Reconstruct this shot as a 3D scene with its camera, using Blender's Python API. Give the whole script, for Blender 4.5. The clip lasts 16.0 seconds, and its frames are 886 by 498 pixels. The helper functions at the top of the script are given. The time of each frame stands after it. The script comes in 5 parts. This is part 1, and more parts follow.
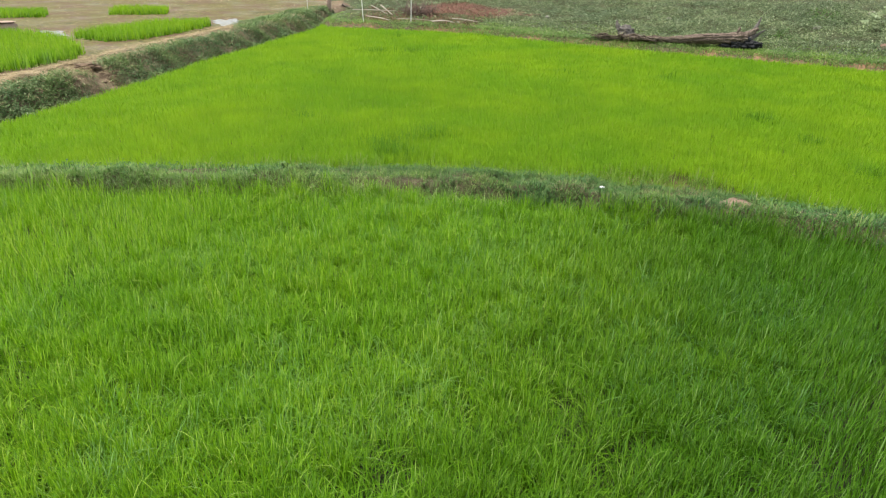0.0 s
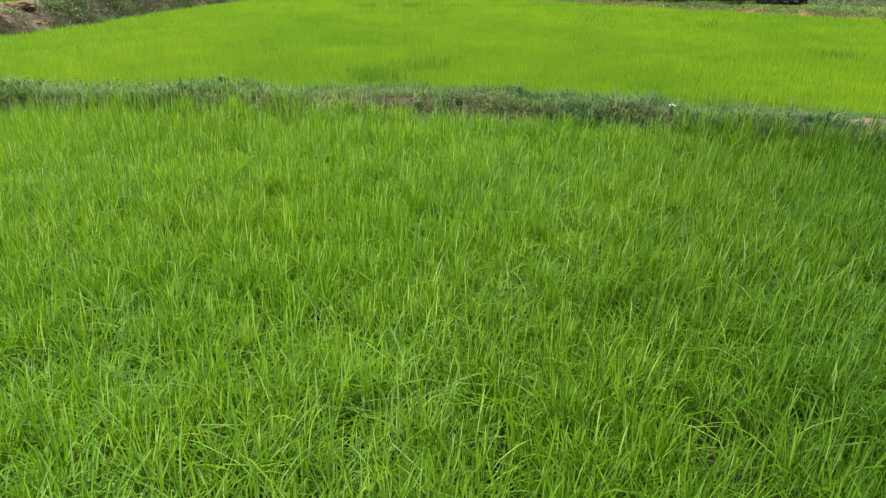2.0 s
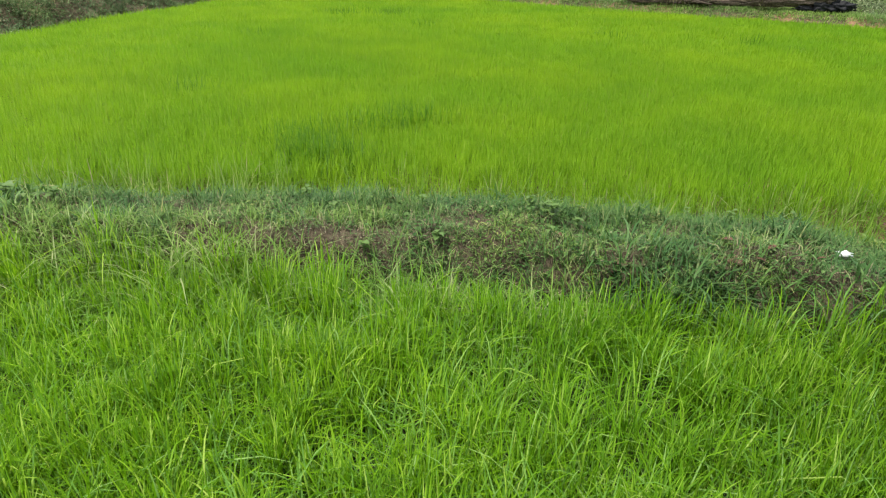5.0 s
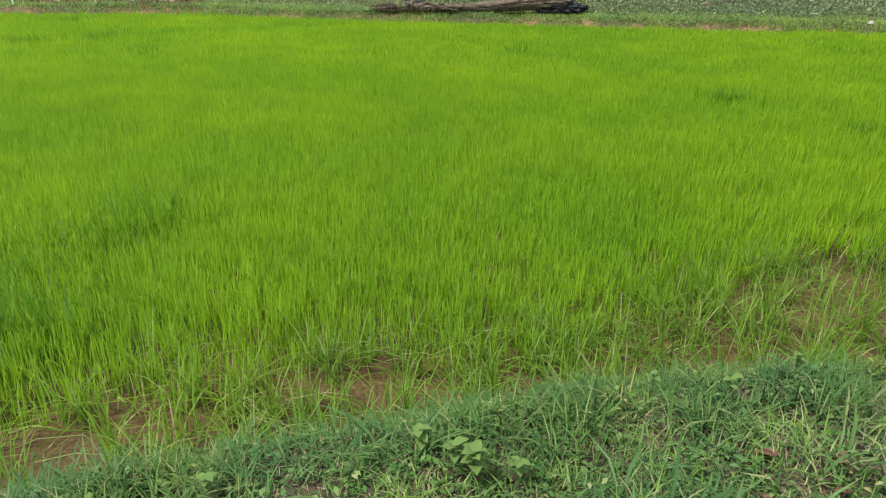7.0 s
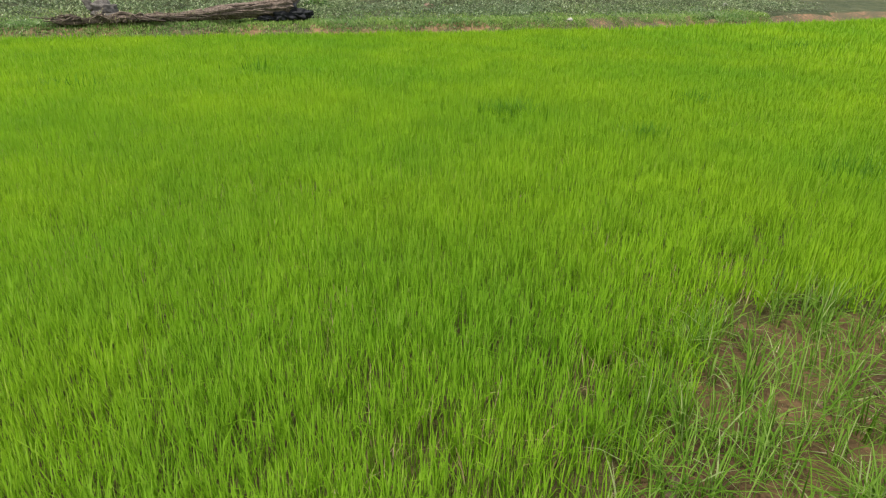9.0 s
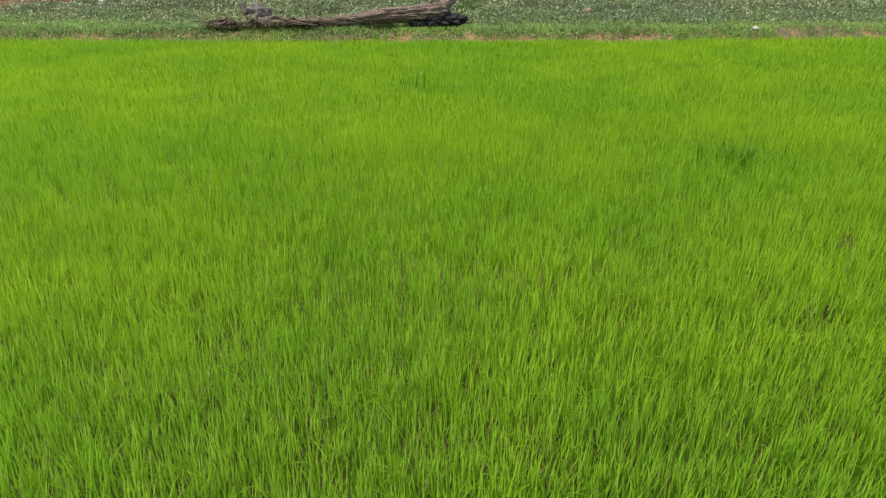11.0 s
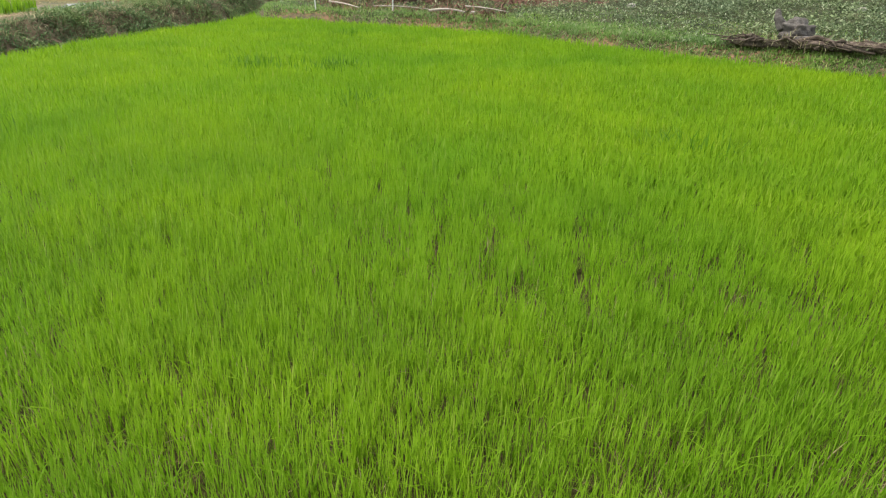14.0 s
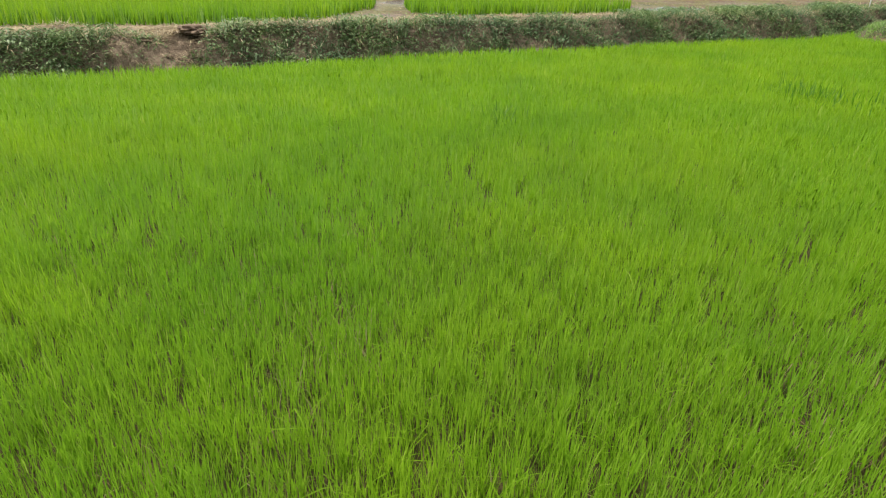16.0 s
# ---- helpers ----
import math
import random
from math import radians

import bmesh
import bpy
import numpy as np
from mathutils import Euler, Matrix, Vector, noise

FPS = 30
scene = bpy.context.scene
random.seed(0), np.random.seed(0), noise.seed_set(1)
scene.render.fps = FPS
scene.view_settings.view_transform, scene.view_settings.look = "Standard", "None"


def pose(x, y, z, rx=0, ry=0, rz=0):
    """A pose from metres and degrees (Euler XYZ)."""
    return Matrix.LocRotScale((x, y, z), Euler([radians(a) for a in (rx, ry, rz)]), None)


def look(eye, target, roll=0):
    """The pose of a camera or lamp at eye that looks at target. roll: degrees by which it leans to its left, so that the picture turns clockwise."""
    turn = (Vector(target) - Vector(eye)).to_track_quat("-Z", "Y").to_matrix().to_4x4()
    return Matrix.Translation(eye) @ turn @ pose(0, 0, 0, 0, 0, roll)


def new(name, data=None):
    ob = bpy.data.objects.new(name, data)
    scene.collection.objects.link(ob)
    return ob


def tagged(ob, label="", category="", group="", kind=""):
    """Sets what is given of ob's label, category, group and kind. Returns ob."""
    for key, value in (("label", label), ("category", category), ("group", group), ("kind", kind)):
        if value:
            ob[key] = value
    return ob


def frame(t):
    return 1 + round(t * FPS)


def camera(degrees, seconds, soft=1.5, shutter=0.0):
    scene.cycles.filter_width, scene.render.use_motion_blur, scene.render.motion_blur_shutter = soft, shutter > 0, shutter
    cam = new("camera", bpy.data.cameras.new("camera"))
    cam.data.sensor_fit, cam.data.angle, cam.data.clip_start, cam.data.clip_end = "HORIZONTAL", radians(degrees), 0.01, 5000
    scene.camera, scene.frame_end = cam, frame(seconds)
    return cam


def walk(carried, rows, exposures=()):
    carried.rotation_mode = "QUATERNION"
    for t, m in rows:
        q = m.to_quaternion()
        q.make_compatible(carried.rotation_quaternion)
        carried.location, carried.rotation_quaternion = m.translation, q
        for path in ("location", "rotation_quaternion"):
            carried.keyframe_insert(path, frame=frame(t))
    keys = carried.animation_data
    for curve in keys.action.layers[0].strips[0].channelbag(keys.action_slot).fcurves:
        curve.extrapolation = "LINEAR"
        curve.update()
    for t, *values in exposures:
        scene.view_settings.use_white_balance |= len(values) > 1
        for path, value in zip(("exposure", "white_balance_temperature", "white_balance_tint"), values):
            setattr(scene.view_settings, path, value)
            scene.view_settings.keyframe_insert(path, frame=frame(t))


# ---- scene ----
cam = camera(69.9, 16.0, soft=1.2)
PATH = [
    (0, (3.492, 1.195, 2.903), (2.847, 2.887, 2.054), 1.2),
    (0.5, (3.331, 1.629, 2.544), (2.686, 3.322, 1.697), 1.3),
    (1, (3.165, 2.081, 2.164), (2.52, 3.775, 1.318), 1.3),
    (1.5, (2.986, 2.518, 1.779), (2.338, 4.212, 0.936), 1.2),
    (2, (2.826, 2.953, 1.499), (2.176, 4.645, 0.652), 1.1),
    (2.5, (2.667, 3.369, 1.473), (2.015, 5.059, 0.625), 1.0),
    (3, (2.492, 3.812, 1.508), (1.841, 5.503, 0.662), 1.1),
    (3.5, (2.31, 4.286, 1.513), (1.657, 5.977, 0.668), 1.3),
    (4, (2.173, 4.757, 1.522), (1.51, 6.442, 0.673), 1.2),
    (4.2, (2.117, 4.955, 1.531), (1.452, 6.636, 0.677), 1.2),
    (6.3, (1.452, 6.662, 1.591), (1.164, 8.449, 0.739), 1.3),
    (6.5, (1.391, 6.843, 1.583), (1.194, 8.646, 0.74), 1.0),
    (7, (1.245, 7.274, 1.585), (1.314, 9.089, 0.749), 0.9),
    (7.5, (1.106, 7.648, 1.62), (1.464, 9.43, 0.785), 1.0),
    (8, (1.035, 8.091, 1.57), (1.757, 9.763, 0.745), 1.3),
    (8.1, (0.996, 8.175, 1.567), (1.801, 9.811, 0.746), 1.4),
    (8.2, (1.005, 8.225, 1.571), (1.854, 9.838, 0.748), 1.1),
    (10.3, (0.869, 9.71, 1.637), (1.578, 11.386, 0.806), 0.5),
    (10.5, (0.865, 9.851, 1.642), (1.518, 11.548, 0.81), 0.6),
    (11, (0.882, 10.172, 1.662), (1.397, 11.915, 0.828), 0.8),
    (11.5, (0.911, 10.497, 1.663), (1.28, 12.276, 0.827), 0.8),
    (12, (0.968, 10.797, 1.658), (1.187, 12.601, 0.824), 0.7),
    (12.5, (1.027, 11.08, 1.657), (1.105, 12.897, 0.824), 0.8),
    (13, (1.066, 11.398, 1.664), (0.939, 13.209, 0.825), 1.0),
    (13.2, (1.068, 11.519, 1.666), (0.812, 13.314, 0.821), 1.1),
    (13.5, (1.082, 11.701, 1.668), (0.589, 13.444, 0.821), 1.1),
    (14, (1.079, 11.988, 1.674), (0.246, 13.594, 0.822), 1.3),
    (14.5, (1.056, 12.271, 1.673), (-0.098, 13.661, 0.815), 1.3),
    (15, (1.02, 12.517, 1.694), (-0.398, 13.63, 0.827), 1.5),
    (15.5, (0.961, 12.735, 1.692), (-0.659, 13.518, 0.818), 1.4),
    (16, (0.801, 12.99, 1.685), (-0.946, 13.415, 0.81), 1.7),
]
walk(cam, [(t, look(eye, target, roll)) for t, eye, target, roll in PATH], exposures=[(0.0, 1.21), (4.0, 1.24), (6.5, 1.11), (11.0, 1.06), (16.0, 1.04)])

# ---------------------------------------------------------------- world, sun, exposure
SUN_EL, SUN_AZ = radians(63), radians(-105)      # azimuth from +y towards +x
world = bpy.data.worlds.new("world")
scene.world = world
world.use_nodes = True
wn, wl = world.node_tree.nodes, world.node_tree.links
sky = wn.new("ShaderNodeTexSky")
sky.sky_type, sky.sun_disc = "NISHITA", False
sky.sun_elevation, sky.sun_rotation = SUN_EL, SUN_AZ
sky.dust_density, sky.air_density, sky.ozone_density = 3.0, 1.0, 0.5
soft = wn.new("ShaderNodeMix")
soft.data_type = "RGBA"
soft.inputs["Factor"].default_value = 0.6
soft.inputs[7].default_value = (5.2, 5.3, 5.2, 1)
wl.new(sky.outputs[0], soft.inputs[6])
wl.new(soft.outputs[2], wn["Background"].inputs[0])
wn["Background"].inputs[1].default_value = 0.13
sun = new("sun", bpy.data.lights.new("sun", "SUN"))
sun.data.energy, sun.data.angle, sun.data.color = 2.6, radians(9), (1.0, 0.96, 0.88)
way = Vector((math.sin(SUN_AZ) * math.cos(SUN_EL), math.cos(SUN_AZ) * math.cos(SUN_EL), math.sin(SUN_EL)))
sun.matrix_world = look(way * 60, (0, 0, 0))

# ---------------------------------------------------------------- materials
def material(name, rough=0.8, spec=0.3):
    m = bpy.data.materials.new(name)
    m.use_nodes = True
    b = m.node_tree.nodes["Principled BSDF"]
    b.inputs["Roughness"].default_value = rough
    b.inputs["Specular IOR Level"].default_value = spec
    return m, m.node_tree.nodes, m.node_tree.links, b


def noise_of(nodes, links, scale, detail=3, rough=0.6, stretch=None):
    tc = nodes.new("ShaderNodeTexCoord")
    n = nodes.new("ShaderNodeTexNoise")
    n.inputs["Scale"].default_value, n.inputs["Detail"].default_value = scale, detail
    n.inputs["Roughness"].default_value = rough
    if stretch:
        mp = nodes.new("ShaderNodeMapping")
        mp.inputs["Scale"].default_value = stretch
        links.new(tc.outputs["Object"], mp.inputs[0])
        links.new(mp.outputs[0], n.inputs["Vector"])
    else:
        links.new(tc.outputs["Object"], n.inputs["Vector"])
    return n.outputs["Fac"]


def ramp(nodes, links, fac, stops):
    r = nodes.new("ShaderNodeValToRGB")
    while len(r.color_ramp.elements) < len(stops):
        r.color_ramp.elements.new(0.5)
    for e, (p, c) in zip(r.color_ramp.elements, stops):
        e.position, e.color = p, (*c, 1)
    links.new(fac, r.inputs[0])
    return r.outputs[0]


def blend(nodes, links, fac, a, b, mode="MIX"):
    m = nodes.new("ShaderNodeMix")
    m.data_type, m.blend_type = "RGBA", mode
    if isinstance(fac, float):
        m.inputs["Factor"].default_value = fac
    else:
        links.new(fac, m.inputs["Factor"])
    links.new(a, m.inputs[6])
    links.new(b, m.inputs[7])
    return m.outputs[2]


def bump(nodes, links, b, height, strength=0.5, distance=0.02):
    n = nodes.new("ShaderNodeBump")
    n.inputs["Strength"].default_value, n.inputs["Distance"].default_value = strength, distance
    links.new(height, n.inputs["Height"])
    links.new(n.outputs[0], b.inputs["Normal"])


def leaf_material(name, stops, patch, patch_scale=0.35, glow=0.5, rough=0.5, spec=0.12, across=None, mottle=0.07):
    """A leaf: the hue goes from blade to blade, broad drifts over the field, and light comes through it."""
    m, N, K, b = material(name, rough, spec)
    geo = N.new("ShaderNodeNewGeometry")
    own = ramp(N, K, geo.outputs["Random Per Island"], stops)
    drift = ramp(N, K, noise_of(N, K, patch_scale, 3, 0.55), [(0.34, patch[0]), (0.66, patch[1])])
    col = blend(N, K, 1.0, own, drift, "MULTIPLY")
    col = blend(N, K, 1.0, col, ramp(N, K, noise_of(N, K, 1.7, 4, 0.6), [(0.32, (1 - mottle, 1 - 0.75 * mottle, 1.0)), (0.68, (1 + mottle, 1 + 0.75 * mottle, 1.0))]), "MULTIPLY")
    if across:                     # multiplies the leaf colour along x, from c0 at x0 to c1 at x1
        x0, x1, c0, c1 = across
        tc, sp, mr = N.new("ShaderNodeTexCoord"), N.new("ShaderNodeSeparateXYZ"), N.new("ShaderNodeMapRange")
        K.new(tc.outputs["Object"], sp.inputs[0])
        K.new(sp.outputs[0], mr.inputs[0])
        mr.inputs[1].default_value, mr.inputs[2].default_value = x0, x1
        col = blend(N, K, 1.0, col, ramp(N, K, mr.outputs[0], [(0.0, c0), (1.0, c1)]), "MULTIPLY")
    K.new(col, b.inputs["Base Color"])
    tr = N.new("ShaderNodeBsdfTranslucent")
    K.new(col, tr.inputs[0])
    mix = N.new("ShaderNodeMixShader")
    mix.inputs[0].default_value = glow
    K.new(b.outputs[0], mix.inputs[1])
    K.new(tr.outputs[0], mix.inputs[2])
    K.new(mix.outputs[0], N["Material Output"].inputs[0])
    return m


def earth_material(name, stops, fine=40.0, coarse=1.6, rough=0.9, spec=0.2, depth=0.02, strength=0.7):
    m, N, K, b = material(name, rough, spec)
    a = noise_of(N, K, coarse, 4, 0.6)
    f = noise_of(N, K, fine, 5, 0.7)
    mx = N.new("ShaderNodeMix")
    mx.inputs[0].default_value = 0.5
    K.new(a, mx.inputs[2])
    K.new(f, mx.inputs[3])
    K.new(ramp(N, K, mx.outputs[0], stops), b.inputs["Base Color"])
    bump(N, K, b, f, strength, depth)
    return m


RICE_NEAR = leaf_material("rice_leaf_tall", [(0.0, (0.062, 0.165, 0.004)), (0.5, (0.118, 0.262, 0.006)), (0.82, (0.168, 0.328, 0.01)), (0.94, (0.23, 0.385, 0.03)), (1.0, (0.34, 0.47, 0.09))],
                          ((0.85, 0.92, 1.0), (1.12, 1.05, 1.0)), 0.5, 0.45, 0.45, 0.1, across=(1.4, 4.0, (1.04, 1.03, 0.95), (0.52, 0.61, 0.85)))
RICE_FAR = leaf_material("rice_leaf_young", [(0.0, (0.137, 0.275, 0.01)), (0.5, (0.16, 0.302, 0.013)), (0.94, (0.182, 0.325, 0.017)), (1.0, (0.25, 0.36, 0.045))],
                         ((0.83, 0.92, 1.0), (1.17, 1.08, 1.0)), spec=0.05, mottle=0.13)
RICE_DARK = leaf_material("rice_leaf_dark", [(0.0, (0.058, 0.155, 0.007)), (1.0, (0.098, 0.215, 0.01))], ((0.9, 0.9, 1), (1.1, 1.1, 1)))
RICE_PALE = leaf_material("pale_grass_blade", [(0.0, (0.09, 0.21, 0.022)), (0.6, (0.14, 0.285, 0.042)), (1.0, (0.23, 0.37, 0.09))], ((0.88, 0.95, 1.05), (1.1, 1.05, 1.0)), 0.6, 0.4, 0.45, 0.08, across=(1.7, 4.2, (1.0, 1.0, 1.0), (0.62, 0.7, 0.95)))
GRASS = leaf_material("bund_grass_leaf", [(0.0, (0.042, 0.098, 0.022)), (0.55, (0.08, 0.158, 0.042)), (0.88, (0.135, 0.22, 0.068)), (0.96, (0.19, 0.25, 0.085)), (1.0, (0.3, 0.28, 0.13))],
                      ((0.78, 0.9, 1.08), (1.15, 1.08, 0.9)), 2.2, 0.3, spec=0.08)
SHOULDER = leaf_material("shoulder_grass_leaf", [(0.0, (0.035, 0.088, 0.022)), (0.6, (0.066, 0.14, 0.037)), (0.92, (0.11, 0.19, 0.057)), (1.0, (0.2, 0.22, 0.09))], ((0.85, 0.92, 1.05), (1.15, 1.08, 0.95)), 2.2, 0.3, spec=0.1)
DRYGRASS = leaf_material("matted_grass_leaf", [(0.0, (0.06, 0.12, 0.04)), (0.5, (0.13, 0.22, 0.09)), (0.74, (0.2, 0.27, 0.13)), (0.84, (0.32, 0.29, 0.17)), (1.0, (0.46, 0.4, 0.26))],
                         ((0.75, 0.8, 0.85), (1.15, 1.1, 1.0)), 1.0, 0.5, 0.7)
CREEPER = leaf_material("bund_creeper_leaf", [(0.0, (0.07, 0.125, 0.04)), (0.5, (0.125, 0.2, 0.07)), (0.85, (0.18, 0.255, 0.1)), (1.0, (0.26, 0.31, 0.16))], ((0.85, 0.92, 1.0), (1.12, 1.06, 0.95)), 1.2, 0.25, 0.5)
WEED = leaf_material("creeping_weed_leaf", [(0.0, (0.045, 0.072, 0.028)), (0.4, (0.125, 0.178, 0.08)), (0.8, (0.225, 0.28, 0.145)), (1.0, (0.36, 0.4, 0.265))],
                     ((0.75, 0.8, 0.82), (1.18, 1.15, 1.08)), 0.5, 0.2, 0.5)
BROADLEAF = leaf_material("broad_leaf", [(0.0, (0.11, 0.19, 0.05)), (1.0, (0.165, 0.26, 0.075))], ((0.9, 0.95, 1), (1.1, 1.05, 1)), 6.0, 0.35, 0.45)
MUD = earth_material("field_mud", [(0.3, (0.034, 0.02, 0.008)), (0.5, (0.084, 0.051, 0.022)), (0.7, (0.158, 0.1, 0.047))], 38, 2.5, 0.8)
# wet mud, its colour further darkened for the shade between rice stems
WETSHADEMUD = earth_material("wet_shaded_field_mud", [(0.3, (0.011, 0.014, 0.008)), (0.5, (0.022, 0.024, 0.012)), (0.7, (0.042, 0.04, 0.018))], 45, 2.0, 0.8, 0.12)
FIELDMUD = earth_material("damp_field_mud", [(0.3, (0.02, 0.018, 0.006)), (0.5, (0.045, 0.038, 0.013)), (0.7, (0.085, 0.066, 0.026))], 45, 2.0, 0.8, 0.12)
BUND = earth_material("bund_earth", [(0.3, (0.042, 0.034, 0.02)), (0.5, (0.095, 0.075, 0.046)), (0.7, (0.175, 0.138, 0.09))], 45, 5.0, depth=0.035, strength=1.0)
BANK = earth_material("bank_earth", [(0.32, (0.02, 0.028, 0.01)), (0.46, (0.05, 0.062, 0.024)), (0.58, (0.085, 0.092, 0.04)), (0.7, (0.17, 0.145, 0.09))], 24, 1.6, depth=0.08, strength=1.0)
REDCUT = earth_material("red_cut_earth", [(0.3, (0.055, 0.038, 0.024)), (0.46, (0.14, 0.098, 0.062)), (0.58, (0.24, 0.175, 0.115)), (0.7, (0.34, 0.265, 0.18))], 11, 3.5, depth=0.08, strength=1.0)
PADDY = earth_material("wet_paddy_mud", [(0.34, (0.022, 0.021, 0.006)), (0.44, (0.08, 0.072, 0.014)), (0.5, (0.115, 0.1, 0.02)), (0.53, (0.075, 0.043, 0.019)), (0.66, (0.12, 0.075, 0.036))], 5, 0.8, 0.7, 0.3, 0.06, 1.0)
b = PADDY.node_tree.nodes["Principled BSDF"]
film = ramp(PADDY.node_tree.nodes, PADDY.node_tree.links, noise_of(PADDY.node_tree.nodes, PADDY.node_tree.links, 0.45, 4, 0.6), [(0.45, (0.85, 0.85, 0.85)), (0.66, (0.5, 0.5, 0.5))])
PADDY.node_tree.links.new(film, b.inputs["Roughness"])
REDEARTH = earth_material("red_mound_earth", [(0.3, (0.06, 0.03, 0.02)), (0.5, (0.13, 0.066, 0.045)), (0.7, (0.21, 0.12, 0.085))], 10, 1.5, depth=0.06, strength=1.0)
CREST = earth_material("straw_strewn_earth", [(0.3, (0.055, 0.04, 0.022)), (0.5, (0.125, 0.095, 0.052)), (0.7, (0.22, 0.17, 0.1))], 20, 2.5, depth=0.04, strength=1.0)
DRYEARTH = earth_material("dry_trodden_earth", [(0.3, (0.05, 0.05, 0.025)), (0.48, (0.085, 0.073, 0.04)), (0.56, (0.19, 0.11, 0.062)), (0.7, (0.29, 0.17, 0.1))], 14, 0.9)
MEADOW = earth_material("distant_meadow", [(0.3, (0.06, 0.09, 0.03)), (0.6, (0.12, 0.16, 0.05)), (0.75, (0.2, 0.18, 0.1))], 6, 0.12)

# ---------------------------------------------------------------- the lie of the land
def smooth(a, b, v):
    t = np.clip((v - a) / (b - a), 0, 1)
    return t * t * (3 - 2 * t)


def vnoise(x, y, seed=0):
    """Smooth value noise on arrays, 0 to 1."""
    xi, yi = np.floor(x).astype(np.int64), np.floor(y).astype(np.int64)
    fx, fy = x - xi, y - yi
    fx, fy = fx * fx * (3 - 2 * fx), fy * fy * (3 - 2 * fy)

    def h(i, j):
        n = (i * 374761393 + j * 668265263 + seed * 974634777) & 0x7FFFFFFF
        n = ((n ^ (n >> 13)) * 1274126177) & 0x7FFFFFFF
        return ((n ^ (n >> 16)) & 0xFFFF) / 65535.0
    a = h(xi, yi) * (1 - fx) + h(xi + 1, yi) * fx
    b = h(xi, yi + 1) * (1 - fx) + h(xi + 1, yi + 1) * fx
    return a * (1 - fy) + b * fy


def fbm(x, y, seed=0, octaves=3):
    out, amp, tot = 0, 1.0, 0
    for o in range(octaves):
        out = out + amp * vnoise(x * 2 ** o, y * 2 ** o, seed + o)
        tot += amp
        amp *= 0.55
    return out / tot


def bund_mid(x):
    return np.interp(x, [-9, -5, -4, -2.2, 0, 1, 2, 3.5, 6, 16, 30], [3.9, 5.95, 6.45, 7.2, 8.17, 8.47, 8.68, 8.86, 8.95, 9.2, 9.5])


def left_toe(y):
    return np.interp(y, [-20, 5, 8.4, 9.8, 11.4, 13.3, 15.4, 17.7, 20.5, 23.3, 26, 60], [-6.6, -6.9, -7.3, -7.48, -7.86, -8.32, -8.8, -9.2, -9.8, -10.35, -11.4, -19])


def far_toe(x):
    return np.interp(x, [-60, -17, -12.5, -11, -10.2, -8.9, -6.3, -4, -1.5, 0.5, 3.6, 6.4, 9.3, 18.5, 40], [35, 34, 30, 24.6, 23.9, 24.1, 24.6, 24.55, 23.85, 23.45, 22.95, 22.4, 22.0, 21.8, 22.2])


def rice_start(x):
    """Where the rice of the far field begins, behind the bund."""
    return np.interp(x, [-9, -5, -3, -1, -0.3, 0.4, 1.9, 2.4, 3.0, 3.5, 4.0, 4.5, 6, 12], [4.8, 6.75, 7.65, 8.8, 9.1, 9.42, 9.55, 9.8, 10.25, 10.4, 10.25, 9.9, 9.8, 9.9])


def scar(x, y):
    """The bare brown slip in the face of the bund, narrower where grass has crept in."""
    e = (fbm(x * 4, y * 4, 19) - 0.5) * 0.5
    return 0.95 * np.exp(-((y - 11.62 + e) / 0.33) ** 2) + np.exp(-((y - 10.95 + e * 0.5) / 0.1) ** 2) * 0.65


def height(x, y):
    n1, n2 = fbm(x * 1.7, y * 1.7, 3), fbm(x * 7, y * 7, 11)
    z = (n2 - 0.5) * 0.03 + 0.07 * (1 - smooth(-0.4, 0.4, y - bund_mid(x)))
    d = np.abs((y - bund_mid(x)) * 0.93) + (n1 - 0.5) * 0.16
    z = z + 0.28 * (1 - smooth(0.22, 0.62, d)) * (1 + (n1 - 0.5) * 0.5) + (1 - smooth(0.2, 0.7, d)) * (n2 - 0.5) * 0.05
    s = left_toe(y) - x + (n1 - 0.5) * 0.35
    crest = np.interp(y, [11.2, 12.6], [0.43, 0.49])
    lift = crest * smooth(0.0, 0.85, s) - (crest - 0.37) * smooth(1.5, 2.4, s)
    z = np.where(s > 0, np.maximum(z * (1 - smooth(0, 0.9, s)), lift + (n1 - 0.5) * 0.1 * smooth(0.2, 0.8, s) * (1 - smooth(1.6, 2.4, s)) + (n2 - 0.5) * 0.03), z)
    z = z + np.where((s > 0.05) & (s < 1.6), scar(x, y) * 0.2 * (fbm(x * 6, y * 6, 17) - 0.6), 0)
    f = y - far_toe(x) + (n1 - 0.5) * 0.3
    bank = 0.36 * smooth(-0.05, 0.62, f) + 0.05 * smooth(0.5, 2.0, f) + np.clip(f - 1.6, 0, 45) * 0.075 + (n1 - 0.5) * 0.12 * smooth(0.1, 2, f)
    bank = bank + 0.35 * np.exp(-((x + 6.3) / 1.6) ** 2 - ((y - 28.4) / 0.9) ** 2)
    z = np.where(f > 0, np.maximum(z, bank + (n2 - 0.5) * 0.04), z)
    return z


def spaced(*spans):
    out = []
    for a, b, step in spans:
        out += list(np.arange(a, b, step))
    return np.array(out + [spans[-1][1]])


